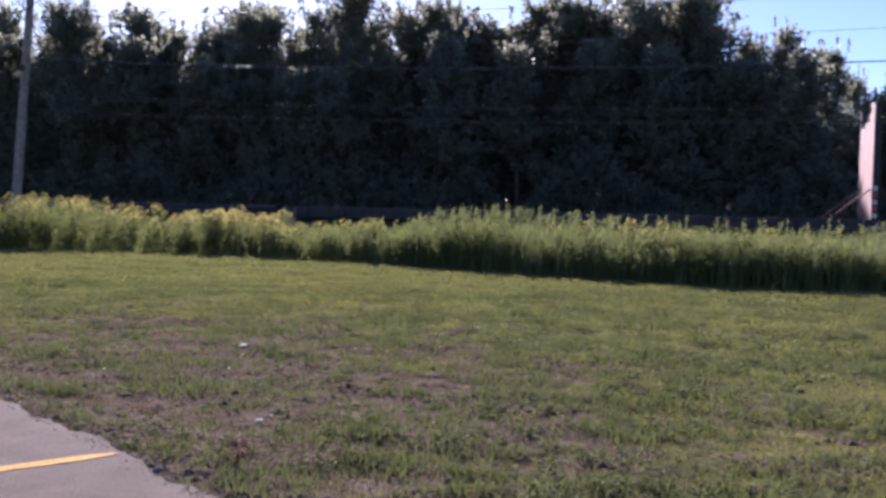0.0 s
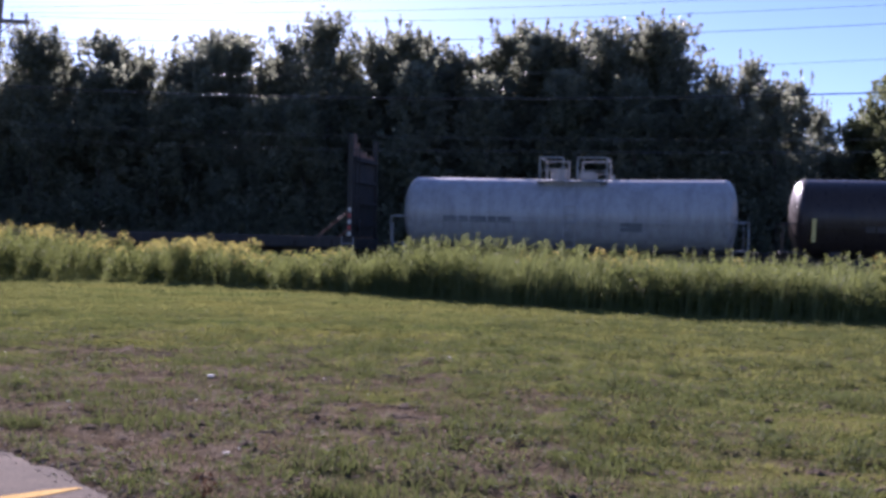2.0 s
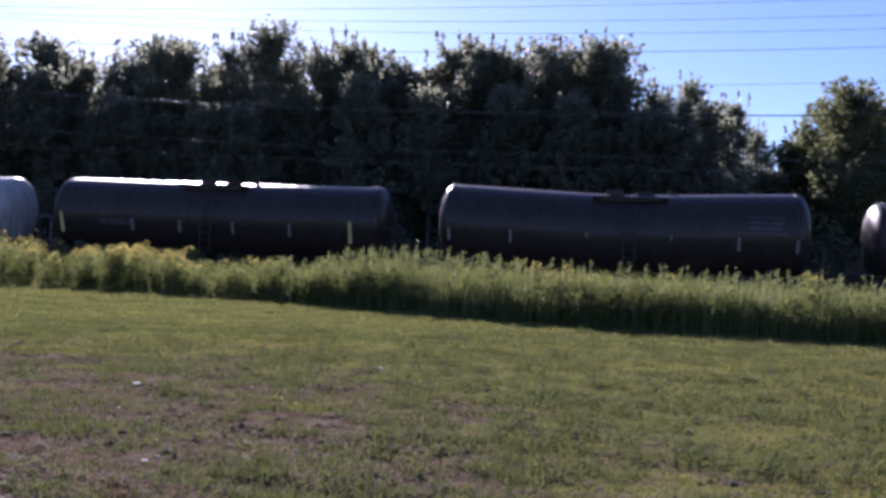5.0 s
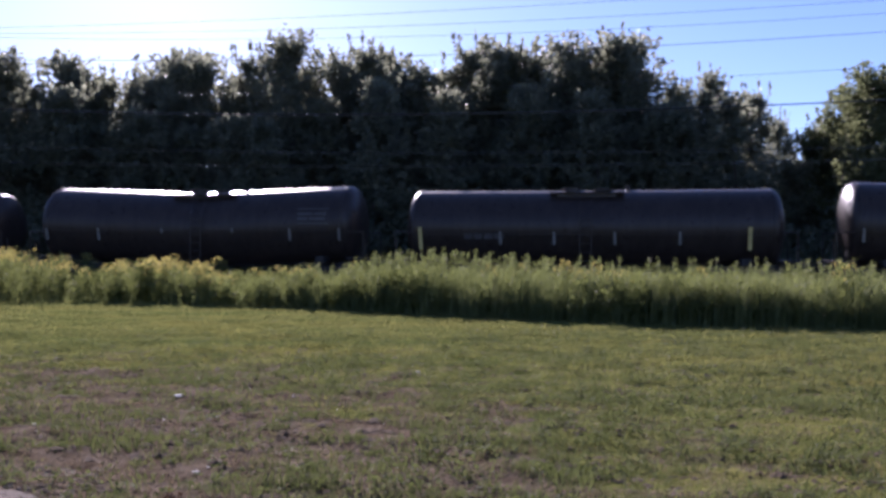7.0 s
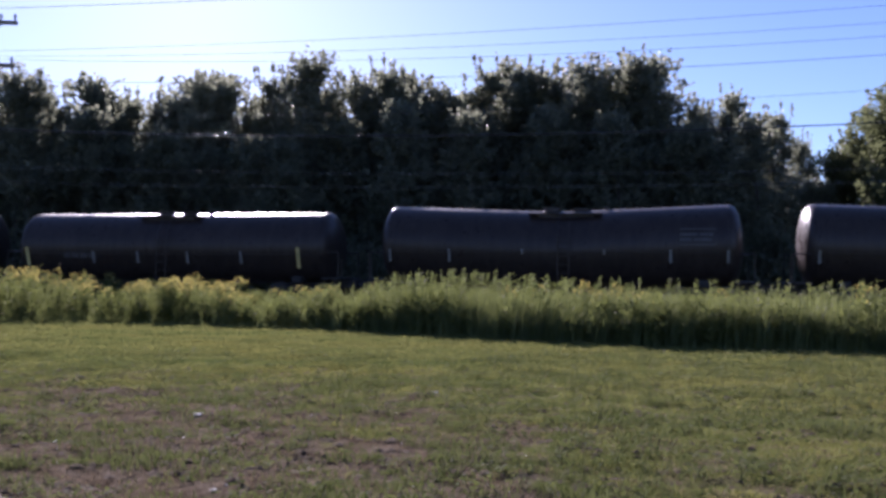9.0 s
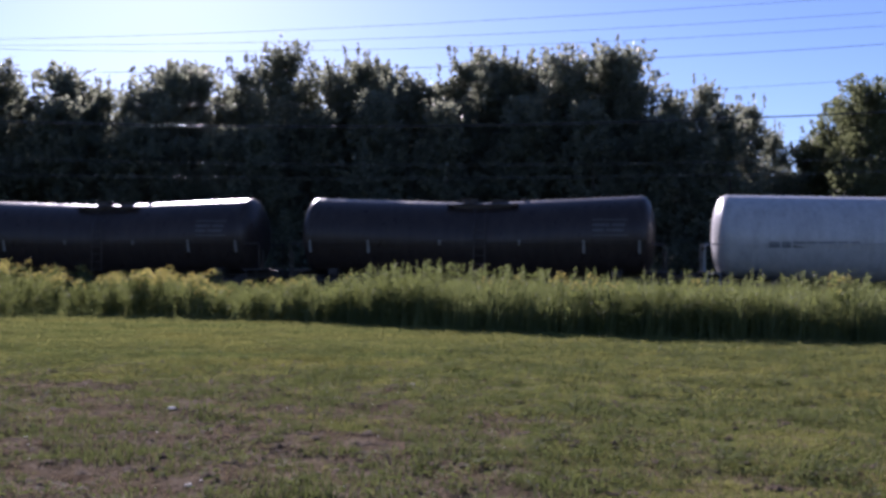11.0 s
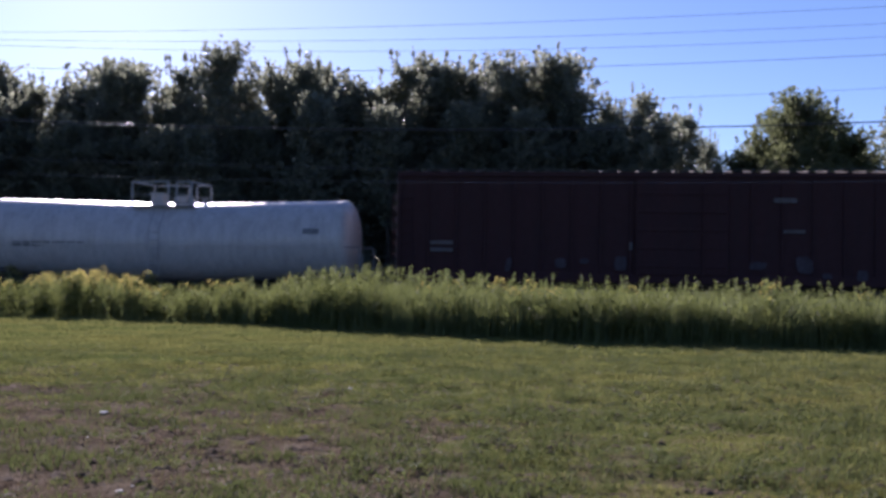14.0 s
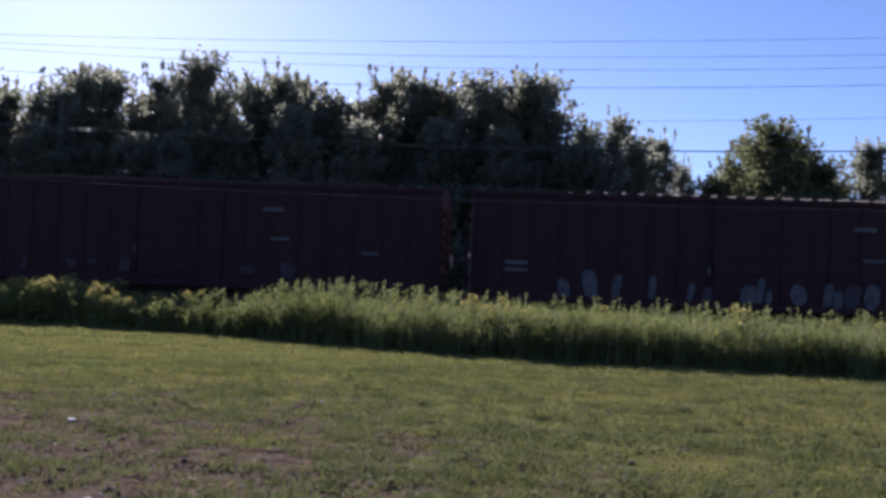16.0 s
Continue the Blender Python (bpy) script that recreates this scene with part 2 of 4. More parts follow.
def fast_mesh(name, v, f, material):
    v, f = np.ascontiguousarray(v, dtype=np.float32), np.ascontiguousarray(f, dtype=np.int32)
    me = bpy.data.meshes.new(name)
    me.vertices.add(len(v))
    me.vertices.foreach_set("co", v.ravel())
    me.loops.add(f.size)
    me.loops.foreach_set("vertex_index", f.ravel())
    me.polygons.add(len(f))
    me.polygons.foreach_set("loop_start", np.arange(0, f.size, f.shape[1], dtype=np.int32))
    me.update(calc_edges=True)
    me.materials.append(material)
    return me


rng = np.random.default_rng(7)


def unit(v):
    return v / np.maximum(np.linalg.norm(v, axis=1, keepdims=True), 1e-9)


def leaves(centre, along, size, width):
    """Diamond leaves: four corners each, folded a little."""
    along = unit(along)
    side = unit(np.cross(along, rng.normal(size=along.shape)))
    up = np.cross(side, along)
    n = len(centre)
    size, width = np.broadcast_to(size, n)[:, None], np.broadcast_to(width, n)[:, None]
    v = np.stack([centre - along * size * 0.5, centre + side * width * 0.5 + up * width * 0.15,
                  centre + along * size * 0.5, centre - side * width * 0.5 + up * width * 0.15], 1)
    return v.reshape(-1, 3), np.arange(4 * n).reshape(-1, 4)


def blades(base, tip, width, bend=0.25):
    """Tapered blades that arch over: a quad below and a triangle above, as two quads' worth of corners."""
    n = len(base)
    d = tip - base
    flat = d.copy()
    flat[:, 2] = 0
    side = unit(np.cross(unit(d), np.array([0, 0, 1.0]) + rng.normal(size=(n, 3)) * 0.35))
    w = np.broadcast_to(width, n)[:, None]
    mid = base + d * 0.55 - flat * bend
    v = np.stack([base - side * w * 0.5, base + side * w * 0.5, mid + side * w * 0.45, mid - side * w * 0.45, tip], 1)
    k = 5 * np.arange(n)[:, None]
    f = np.concatenate([np.hstack([k, k + 1, k + 2]), np.hstack([k, k + 2, k + 3]), np.hstack([k + 3, k + 2, k + 4])])
    return v.reshape(-1, 3), f


# ---- ground, pavement, track bed ----
TRACK_Y, SLOPE = 37.0, -0.27                     # centre line y = 37 - 0.27 x
TRACK_TURN = math.degrees(math.atan(SLOPE))
UNIT = math.hypot(1, SLOPE)
RAIL_Z = 0.20
LAWN_EDGE = ((-60, 30.5), (-20, 29.5), (-13, 29.0), (-8, 28.7), (-5.3, 27.7), (-2.8, 26.4), (0.2, 24.3), (3.5, 21.8),
             (5.0, 20.7), (7.0, 19.9), (9.2, 19.5), (12, 18.3), (18, 17.0), (60, 6.0))
PAVE_EDGE = ((-60, 60), (-12, 16.2), (-5.2, 9.4), (-3.37, 7.44), (-2.75, 6.86), (-2.0, 6.05), (-1.7, 5.68), (-1.36, 5.3), (0.6, 3.4), (4, 0.4), (12, -7), (60, -50))


def lawn_edge(x):
    return np.interp(x, [p[0] for p in LAWN_EDGE], [p[1] for p in LAWN_EDGE])


def pave_edge(x):
    return np.interp(x, [p[0] for p in PAVE_EDGE], [p[1] for p in PAVE_EDGE])


def ripple(x, y):
    return (0.020 * np.sin(x * 2.1 + 1.3 * np.sin(y * 1.7)) * np.sin(y * 2.6 + x * 0.7)
            + 0.012 * np.sin(x * 6.3 + y * 3.1) * np.sin(y * 5.2 - x * 2.2)
            + 0.016 * np.sin(x * 3.7 + 2.2 * np.sin(y * 2.9)) * np.sin(y * 8.6 + x * 1.1))


def ground_z(x, y):
    x, y = np.asarray(x, float), np.asarray(y, float)
    keep = np.clip((y - pave_edge(x)) / 1.2, 0, 1) * np.clip((40 - y) / 8, 0, 1)
    return ripple(x, y) * keep - 0.02 * (1 - np.clip((y - pave_edge(x)) / 0.3 + 0.5, 0, 1))


def build_ground():
    def steps(lo, hi, fine_lo, fine_hi, d):
        left = fine_lo - np.geomspace(0.5, fine_lo - lo, 16)[::-1]
        right = fine_hi + np.geomspace(0.5, hi - fine_hi, 16)
        return np.concatenate([left, np.arange(fine_lo, fine_hi + 1e-6, d), right])
    xs, ys = steps(-2500, 2500, -16, 16, 0.2), steps(-2500, 2500, 2, 32, 0.2)
    gx, gy = np.meshgrid(xs, ys)
    v = np.stack([gx, gy, ground_z(gx, gy)], -1).reshape(-1, 3)
    i = np.arange(len(ys) - 1)[:, None] * len(xs) + np.arange(len(xs) - 1)[None]
    f = np.stack([i, i + 1, i + 1 + len(xs), i + len(xs)], -1).reshape(-1, 4)
    me = fast_mesh("ground", v, f, M_GROUND)
    me.polygons.foreach_set("use_smooth", np.ones(len(f), dtype=bool))
    tagged(new("ground", me), "patchy mown lawn over bare brown soil", "ground", kind="structure")


def build_pavement():
    bm = bmesh.new()
    xs = np.concatenate([np.arange(-12, -5, 0.5), np.arange(-5, 3, 0.07), np.arange(3, 12.1, 0.5)])
    wob = 0.05 * np.sin(xs * 5.1) + 0.035 * np.sin(xs * 13.7 + 1) + 0.02 * np.sin(xs * 31)
    top = [bm.verts.new((x, pave_edge(x) + w, 0.012)) for x, w in zip(xs, wob)]
    low = [bm.verts.new((x, pave_edge(x) + w + 0.05, -0.06)) for x, w in zip(xs, wob)]
    back = [bm.verts.new((x, -30, 0.012)) for x in xs]
    for i in range(len(xs) - 1):
        bm.faces.new((back[i], back[i + 1], top[i + 1], top[i]))
        bm.faces.new((top[i], top[i + 1], low[i + 1], low[i]))
    tagged(part("pavement", bm, M_ASPHALT, None), "worn grey asphalt lot with a crumbling edge", "pavement", kind="structure")
    # painted bay line, frayed at its end
    bm = bmesh.new()
    a, d = Vector((-1.98, 5.96, 0.0165)), Vector((-0.80, -0.60, 0))
    s = Vector((d.y, -d.x, 0))
    pts = []
    for i in range(60):
        k = 0.05 * i
        r1, r2 = random.uniform(-0.006, 0.006), random.uniform(-0.006, 0.006)
        wide = 0.055 * min(1, 0.35 + i * 0.16)
        pts.append((bm.verts.new(a + d * k + s * (wide + r1)), bm.verts.new(a + d * k - s * (wide + r2))))
    for p, q in zip(pts, pts[1:]):
        bm.faces.new((p[0], q[0], q[1], p[1]))
    tagged(part("parking_line", bm, M_YELLOW, None), "worn yellow painted line on asphalt", "line", kind="structure")


def on_track(s, off=0.0, z=0.0):
    """World point at s metres along the track, off metres towards the camera."""
    x = s / UNIT
    n = Vector((SLOPE, -1, 0)).normalized()
    return Vector((x, TRACK_Y + SLOPE * x, z)) + n * off


def build_track():
    bm = bmesh.new()
    prof = ((-3.2, -0.05), (-2.0, 0.02), (-1.55, 0.05), (1.55, 0.05), (2.0, 0.02), (3.2, -0.05))
    rings = []
    for s in np.arange(-170, 171, 10):
        rings.append([bm.verts.new(on_track(s, o, z)) for o, z in prof])
    for p, q in zip(rings, rings[1:]):
        for i in range(len(prof) - 1):
            bm.faces.new((p[i], p[i + 1], q[i + 1], q[i]))
    bed = tagged(part("track_bed", bm, M_BALLAST, None), "grey crushed stone railway ballast bed", "track bed", kind="structure")
    for off in (-0.75, 0.75):
        bm = bmesh.new()
        for w, z0, z1 in ((0.14, 0.055, 0.075), (0.02, 0.075, 0.165), (0.07, 0.165, RAIL_Z)):
            a, b = on_track(-170, off), on_track(170, off)
            side = Vector((SLOPE, -1, 0)).normalized() * w / 2
            vs = [bm.verts.new(p + sg * side + Vector((0, 0, z))) for p in (a, b) for sg, z in ((-1, z0), (1, z0), (1, z1), (-1, z1))]
            for i in range(4):
                bm.faces.new((vs[i], vs[(i + 1) % 4], vs[4 + (i + 1) % 4], vs[4 + i]))
            bm.faces.new(vs[:4])
            bm.faces.new(vs[4:])
        bmesh.ops.recalc_face_normals(bm, faces=bm.faces[:])
        tagged(part("rail", bm, M_RAIL, None), "steel running rail on wooden ties", "rail", kind="structure")
    tie = part("tie", bevelled(block(0, 0, 0, 0.22, 2.5, 0.16), 0.015, 1), M_TIE, bed)
    for i in range(150):
        ob = tie if i == 0 else new("tie", tie.data)
        ob.parent = bed
        ob.matrix_basis = Matrix.Translation(on_track(-42 + 0.55 * i, 0, -0.018)) @ pose(0, 0, 0, 0, 0, TRACK_TURN)


build_ground()
build_pavement()
build_track()


# ---- railway cars: x along the track, -y towards the camera, z from the rail top ----
WHEEL_R = 0.43
wheelsets = []


def build_truck(car, x):
    truck = new("truck")
    truck.parent = car
    truck.location = (x, 0, 0)
    for side in (-1, 1):
        bm = bmesh.new()
        box(bm, 0, side * 1.0, 0.60, 2.1, 0.12, 0.16)
        box(bm, 0, side * 1.0, 0.32, 0.9, 0.12, 0.12)
        for sx in (-1, 1):
            box(bm, sx * 0.62, side * 1.0, 0.46, 0.55, 0.12, 0.12, turn=Matrix.Rotation(sx * 0.5, 4, "Y"))
            box(bm, sx * 0.86, side * 1.0, 0.44, 0.30, 0.20, 0.28)
        part("side_frame", bm, M_STEEL, truck)
        bm = bmesh.new()
        for k in (-0.16, 0, 0.16):
            rod(bm, (k, side * 1.0, 0.38), (k, side * 1.0, 0.54), 0.07, seg=8)
        part("spring", bm, M_STEEL, truck)
    part("bolster", block(0, 0, 0.62, 0.4, 2.2, 0.25), M_STEEL, truck)
    for ax in (-0.86, 0.86):
        bm = bmesh.new()
        rod(bm, (0, -1.0, 0), (0, 1.0, 0), 0.075, seg=10)
        for side in (-1, 1):
            rod(bm, (0, side * 0.70, 0), (0, side * 0.83, 0), WHEEL_R, seg=24)
            rod(bm, (0, side * 0.66, 0), (0, side * 0.70, 0), WHEEL_R + 0.025, seg=24)
            rod(bm, (0, side * 0.80, 0), (0, side * 0.86, 0), 0.13, seg=12)
            for k in range(3):
                a = k * 2.094
                box(bm, 0.25 * math.cos(a), side * 0.835, 0.25 * math.sin(a), 0.05, 0.02, 0.05)
        w = part("wheelset", bm, M_STEEL, truck)
        w.location = (ax, 0, WHEEL_R)
        wheelsets.append((w, ax))
    return truck


def build_coupler(car, x, way):
    bm = bmesh.new()
    box(bm, x + way * 0.25, 0, 0.84, 0.55, 0.16, 0.18)
    box(bm, x + way * 0.56, 0.03, 0.84, 0.16, 0.26, 0.28)
    part("coupler", bm, M_STEEL, car)
    bm = bmesh.new()
    pts = [(x + way * 0.1, 0.3, 0.7), (x + way * 0.4, 0.3, 0.42), (x + way * 0.62, 0.28, 0.36)]
    for a, b in zip(pts, pts[1:]):
        rod(bm, a, b, 0.03, seg=6)
    part("air_hose", bm, M_STEEL, car)


def tank_shell(length, r, z, sag, rings=20, seg=40):
    """Lathe of a barrel with dished heads, dipping towards its middle."""
    bm = bmesh.new()
    half, dish = length / 2, r * 0.34
    prof = [(-half + dish - dish * math.cos(b), r * math.sin(b) ** 0.8) for b in [math.pi / 2 * i / 9 for i in range(1, 10)]]
    prof += [(x, r) for x in np.linspace(-half + dish + 0.1, half - dish - 0.1, rings)]
    prof += [(-x, q) for x, q in reversed(prof[:9])]
    loops = []
    for x, q in prof:
        dz = -sag * max(0.0, 1 - abs(x) / (half - dish))
        loops.append([bm.verts.new((x, q * math.cos(2 * math.pi * k / seg), z + dz + q * math.sin(2 * math.pi * k / seg))) for k in range(seg)])
    for p, q in zip(loops, loops[1:]):
        for k in range(seg):
            bm.faces.new((p[k], p[(k + 1) % seg], q[(k + 1) % seg], q[k]))
    for loop, x in ((loops[0], -half), (loops[-1], half)):
        tip = bm.verts.new((x, 0, z))
        for k in range(seg):
            bm.faces.new((loop[k], loop[(k + 1) % seg], tip))
    bmesh.ops.recalc_face_normals(bm, faces=bm.faces[:])
    return bm


def band(x, r, z, w=0.06, seg=40, lift=0.012):
    bm = bmesh.new()
    rings = []
    for dx, q in ((-w / 2, r), (-w / 2, r + lift), (w / 2, r + lift), (w / 2, r)):
        rings.append([bm.verts.new((x + dx, q * math.cos(2 * math.pi * k / seg), z + q * math.sin(2 * math.pi * k / seg))) for k in range(seg)])
    for p, q in zip(rings, rings[1:]):
        for k in range(seg):
            bm.faces.new((p[k], p[(k + 1) % seg], q[(k + 1) % seg], q[k]))
    bmesh.ops.recalc_face_normals(bm, faces=bm.faces[:])
    return bm


def lettering(car, rows, r, z, material):
    """Plain bars standing for markings that cannot be read: (x, height, widths, tall)."""
    for x0, h, widths, tall in rows:
        x = x0
        for w in widths:
            y = -math.sqrt(max(0.01, r * r - (h - z) ** 2)) - 0.004
            slope = math.atan2(h - z, -y)
            part("lettering", block(x + w / 2, y, h, w, 0.006, tall, turn=Matrix.Rotation(-slope, 4, "X")), material, car)
            x += w + 0.06


def build_tank_car(label, length, r, top, sag, paint, fittings, over, platform, reflectors, marks, mark_paint, railing, strip=None):
    car = new("tank_car")
    tagged(car, label, "tank car", "train of freight cars")
    z = top - r
    half = length / 2
    part("tank", tank_shell(length, r, z, sag), paint, car, smooth=True)
    dish = r * 0.34
    for x in (-half + dish + 0.04, half - dish - 0.04):
        part("head_seam", band(x, r, z - 0.002, 0.05), paint, car)
    n = max(2, int(length / 3.2))
    for i in range(1, n):
        x = -half + dish + (length - 2 * dish) * i / n
        part("weld_seam", band(x, r, z - sag * max(0.0, 1 - abs(x) / (half - dish)), 0.035, lift=0.005), paint, car)
    # underframe: stub sills, bolsters, saddles and a side walk
    for way in (-1, 1):
        part("stub_sill", bevelled(block(way * (half - 0.75), 0, 0.83, 2.9, 0.5, 0.34), 0.02, 1), M_STEEL, car)
        part("body_bolster", block(way * (half - 1.35), 0, 0.98, 0.35, 2.5, 0.22), M_STEEL, car)
        part("saddle", block(way * (half - 1.35), 0, 1.12, 0.5, 1.5, 0.24), M_STEEL, car)
        part("end_platform", block(way * (half + 0.02), 0, 1.03, 0.75, 2.6, 0.05), M_STEEL, car)
        for side in (-1, 1):
            part("end_handrail", end_rail(way, half, side), fittings, car)
            part("corner_ladder", corner_ladder(way, half, side), fittings, car)
        build_truck(car, way * (half - 1.35))
        build_coupler(car, way * (half + 0.35), way)
        part("brake_rod", bar((way * (half + 0.33), -0.9, 1.05), (way * (half + 0.33), -0.9, 1.75), 0.025, 6), fittings, car)
    part("outlet_valve", rod(bmesh.new(), (0, 0, z - r - sag - 0.26), (0, 0, z - r - sag + 0.1), 0.22, seg=16), M_STEEL, car)
    part("brake_cylinder", bar((1.6, 0.2, 0.86), (2.3, 0.2, 0.86), 0.18, 14), M_STEEL, car)
    for side in (-1, 1):
        part("side_handrail", bar((-half + 0.8, side * (r + 0.09), z - 0.28), (half - 0.8, side * (r + 0.09), z - 0.28), 0.011, 6), paint, car)
        y = side * math.sqrt(r * r - 0.4 ** 2)
        for x in reflectors:
            last = strip is None and x in (reflectors[0], reflectors[-1])
            part("reflector", block(x, y * 1.012, z - 0.40, 0.13 if last else 0.085, 0.02, 0.80 if last else 0.46, turn=Matrix.Rotation(-side * 0.28, 4, "X")),
                 M_REFLECT if last else M_REFLECT_PALE, car, "tall yellow reflector strip" if last else "")
    lettering(car, marks, r, z, mark_paint)
    # manway, valves and the platform round them
    tz = top - sag
    x0, w = platform
    bm = rod(bmesh.new(), (x0 - w * 0.22, 0, tz - 0.1), (x0 - w * 0.22, 0, tz + over * 0.42), 0.30, seg=20)
    rod(bm, (x0 - w * 0.22, 0, tz + over * 0.42), (x0 - w * 0.22, 0, tz + over * 0.5), 0.34, seg=20)
    part("manway", bm, fittings, car)
    part("valve_housing", bevelled(block(x0 + w * 0.2, 0, tz + over * 0.16, 0.62, 0.62, over * 0.42), 0.05), fittings, car)
    part("relief_valve", rod(bmesh.new(), (x0 + w * 0.55, -0.1, tz - 0.1), (x0 + w * 0.55, -0.1, tz + 0.16), 0.09, seg=12), fittings, car)
    for side in (-1, 1):
        part("walkway", block(x0, side * 0.78, tz - 0.12, w, 0.5, 0.035), fittings, car)
        part("walkway_bracket", block(x0, side * 0.80, tz - 0.26, w * 0.8, 0.05, 0.24), fittings, car)
        part("ladder", side_ladder(x0, side, r, z, sag), fittings, car)
        for a, b in railing:
            bm = bmesh.new()
            hi, lo = tz + over, tz - 0.12
            for x in (a, b):
                box(bm, x, side * 1.0, (hi + lo) / 2, 0.055, 0.05, hi - lo)
            box(bm, (a + b) / 2, side * 1.0, hi - 0.03, b - a + 0.055, 0.05, 0.05)
            box(bm, (a + b) / 2, side * 1.0, (hi + lo) / 2 - 0.05, b - a, 0.025, 0.025)
            part("platform_railing", bm, fittings, car)
    for x in ((railing[0][0], railing[-1][1]) if railing else ()):
        bm = bmesh.new()
        box(bm, x, 0, tz + over - 0.035, 0.06, 2.0, 0.06)
        part("platform_end_rail", bm, fittings, car)
    return car


def end_rail(way, half, side):
    bm = bmesh.new()
    x = way * (half + 0.30)
    pts = [(x, side * 1.25, 1.05), (x, side * 1.25, 2.0), (way * (half - 0.35), side * 1.30, 2.0), (way * (half - 0.55), side * 1.2, 1.75)]
    for a, b in zip(pts, pts[1:]):
        rod(bm, a, b, 0.022, seg=6)
    return bm


def corner_ladder(way, half, side):
    bm = bmesh.new()
    for k in range(3):
        rod(bm, (way * (half - 0.2), side * 1.3, 0.45 + 0.28 * k), (way * (half + 0.22), side * 1.3, 0.45 + 0.28 * k), 0.016, seg=6)
    for x in (half - 0.2, half + 0.22):
        rod(bm, (way * x, side * 1.3, 0.42), (way * x, side * 1.3, 1.05), 0.018, seg=6)
    return bm


def side_ladder(x0, side, r, z, sag):
    bm = bmesh.new()
    lo, hi = 0.9, z + r - sag - 0.15
    for dx in (-0.2, 0.2):
        rod(bm, (x0 + dx, side * (r + 0.16), lo), (x0 + dx, side * (r + 0.16), z + 0.3), 0.018, seg=6)
        rod(bm, (x0 + dx, side * (r + 0.16), z + 0.3), (x0 + dx, side * 1.02, hi), 0.018, seg=6)
    for k in range(8):
        h = lo + 0.1 + 0.29 * k
        if h < z + 0.35:
            rod(bm, (x0 - 0.2, side * (r + 0.16), h), (x0 + 0.2, side * (r + 0.16), h), 0.014, seg=6)
    return bm


def build_flatcar(label, length, bulkheads):
    car = new("flatcar")
    tagged(car, label, "flatcar", "train of freight cars")
    half = length / 2
    part("deck_frame", bevelled(block(0, 0, 0.93, length, 2.7, 0.34), 0.02, 1), M_STEEL, car)
    plank = part("deck_plank", bevelled(block(0, 0, 0, 0.27, 2.85, 0.06), 0.008, 1), M_DECK, car)
    for i in range(int(length / 0.285)):
        ob = plank if i == 0 else new("deck_plank", plank.data)
        ob.parent = car
        ob.location = (-half + 0.15 + 0.285 * i, 0, 1.132 + 0.006 * ((i * 7) % 3))
    part("centre_sill", block(0, 0, 0.62, length - 4.5, 0.5, 0.3), M_STEEL, car)
    for side in (-1, 1):
        part("side_sill", bevelled(block(0, side * 1.40, 0.98, length - 0.1, 0.06, 0.40), 0.01, 1), M_STEEL, car)
        pocket = part("stake_pocket", bevelled(block(0, 0, 0, 0.16, 0.09, 0.24), 0.012, 1), M_STEEL, car)
        for i in range(14):
            ob = pocket if i == 0 else new("stake_pocket", pocket.data)
            ob.parent = car
            ob.location = (-half + 1.0 + (length - 2) * i / 13, side * 1.475, 0.98)
    for way in (-1, 1):
        build_truck(car, way * (half - 1.9))
        build_coupler(car, way * half, way)
        for side in (-1, 1):
            bm = bmesh.new()
            for k in range(3):
                rod(bm, (way * (half - 0.55), side * 1.46, 0.42 + 0.26 * k), (way * (half - 0.1), side * 1.46, 0.42 + 0.26 * k), 0.016, seg=6)
            for x in (half - 0.55, half - 0.1):
                rod(bm, (way * x, side * 1.46, 0.38), (way * x, side * 1.46, 1.2), 0.018, seg=6)
            part("corner_ladder", bm, M_GREYSTEEL, car)
        part("brake_stand", bar((way * (half - 0.06), -0.9, 1.15), (way * (half - 0.06), -0.9, 1.62), 0.03, 8), M_STEEL, car)
        part("brake_wheel", bar((way * (half - 0.06), -0.9, 1.60), (way * (half + 0.02), -0.9, 1.60), 0.22, 16), M_STEEL, car)
    for way in bulkheads:
        x = way * (half - 0.30)
        bulkhead = new("bulkhead")
        bulkhead.parent = car
        bulkhead.location = (x, 0, 1.16)
        for k in range(9):                      # upright planks, uneven at the top
            h = (3.80, 3.84, 3.52, 3.28, 3.22, 3.27, 3.10, 3.18, 3.14)[k]
            part("upright_board", bevelled(block(0, -1.28 + 0.32 * k, h / 2, 0.09, 0.305, h), 0.012, 1), M_RUST, bulkhead)
        for side in (-1, 1):
            part("corner_post", bevelled(block(way * 0.06, side * 1.48, 1.9, 0.20, 0.12, 3.8), 0.015, 1), M_STEEL, bulkhead)
            bm = rod(bmesh.new(), (-way * 1.3, side * 1.2, 0.0), (0, side * 1.2, 1.05), 0.032, seg=8)
            part("brace", bm, M_RUST, bulkhead)
        for k in range(5):                      # red and white safety marks up the corner post
            part("reflector", block(way * 0.06, -1.545, 0.15 + 0.22 * k, 0.12, 0.012, 0.15), M_RED if k % 2 else M_STONE, bulkhead)
        # added dark sheet: its colour gives the boards' back the shade it lies in
        part("back_sheet", block(way * 0.052, 0, 1.53, 0.012, 2.86, 3.0), M_STEEL, bulkhead, "dark sheet standing in for shade on the back")
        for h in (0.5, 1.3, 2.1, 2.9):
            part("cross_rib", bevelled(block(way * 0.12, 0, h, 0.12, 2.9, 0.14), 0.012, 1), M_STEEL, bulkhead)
        bm = bmesh.new()
        for k in range(9):
            rod(bm, (way * 0.22, -1.38, 0.1 + 0.36 * k), (way * 0.22, -0.98, 0.1 + 0.36 * k), 0.016, seg=6)
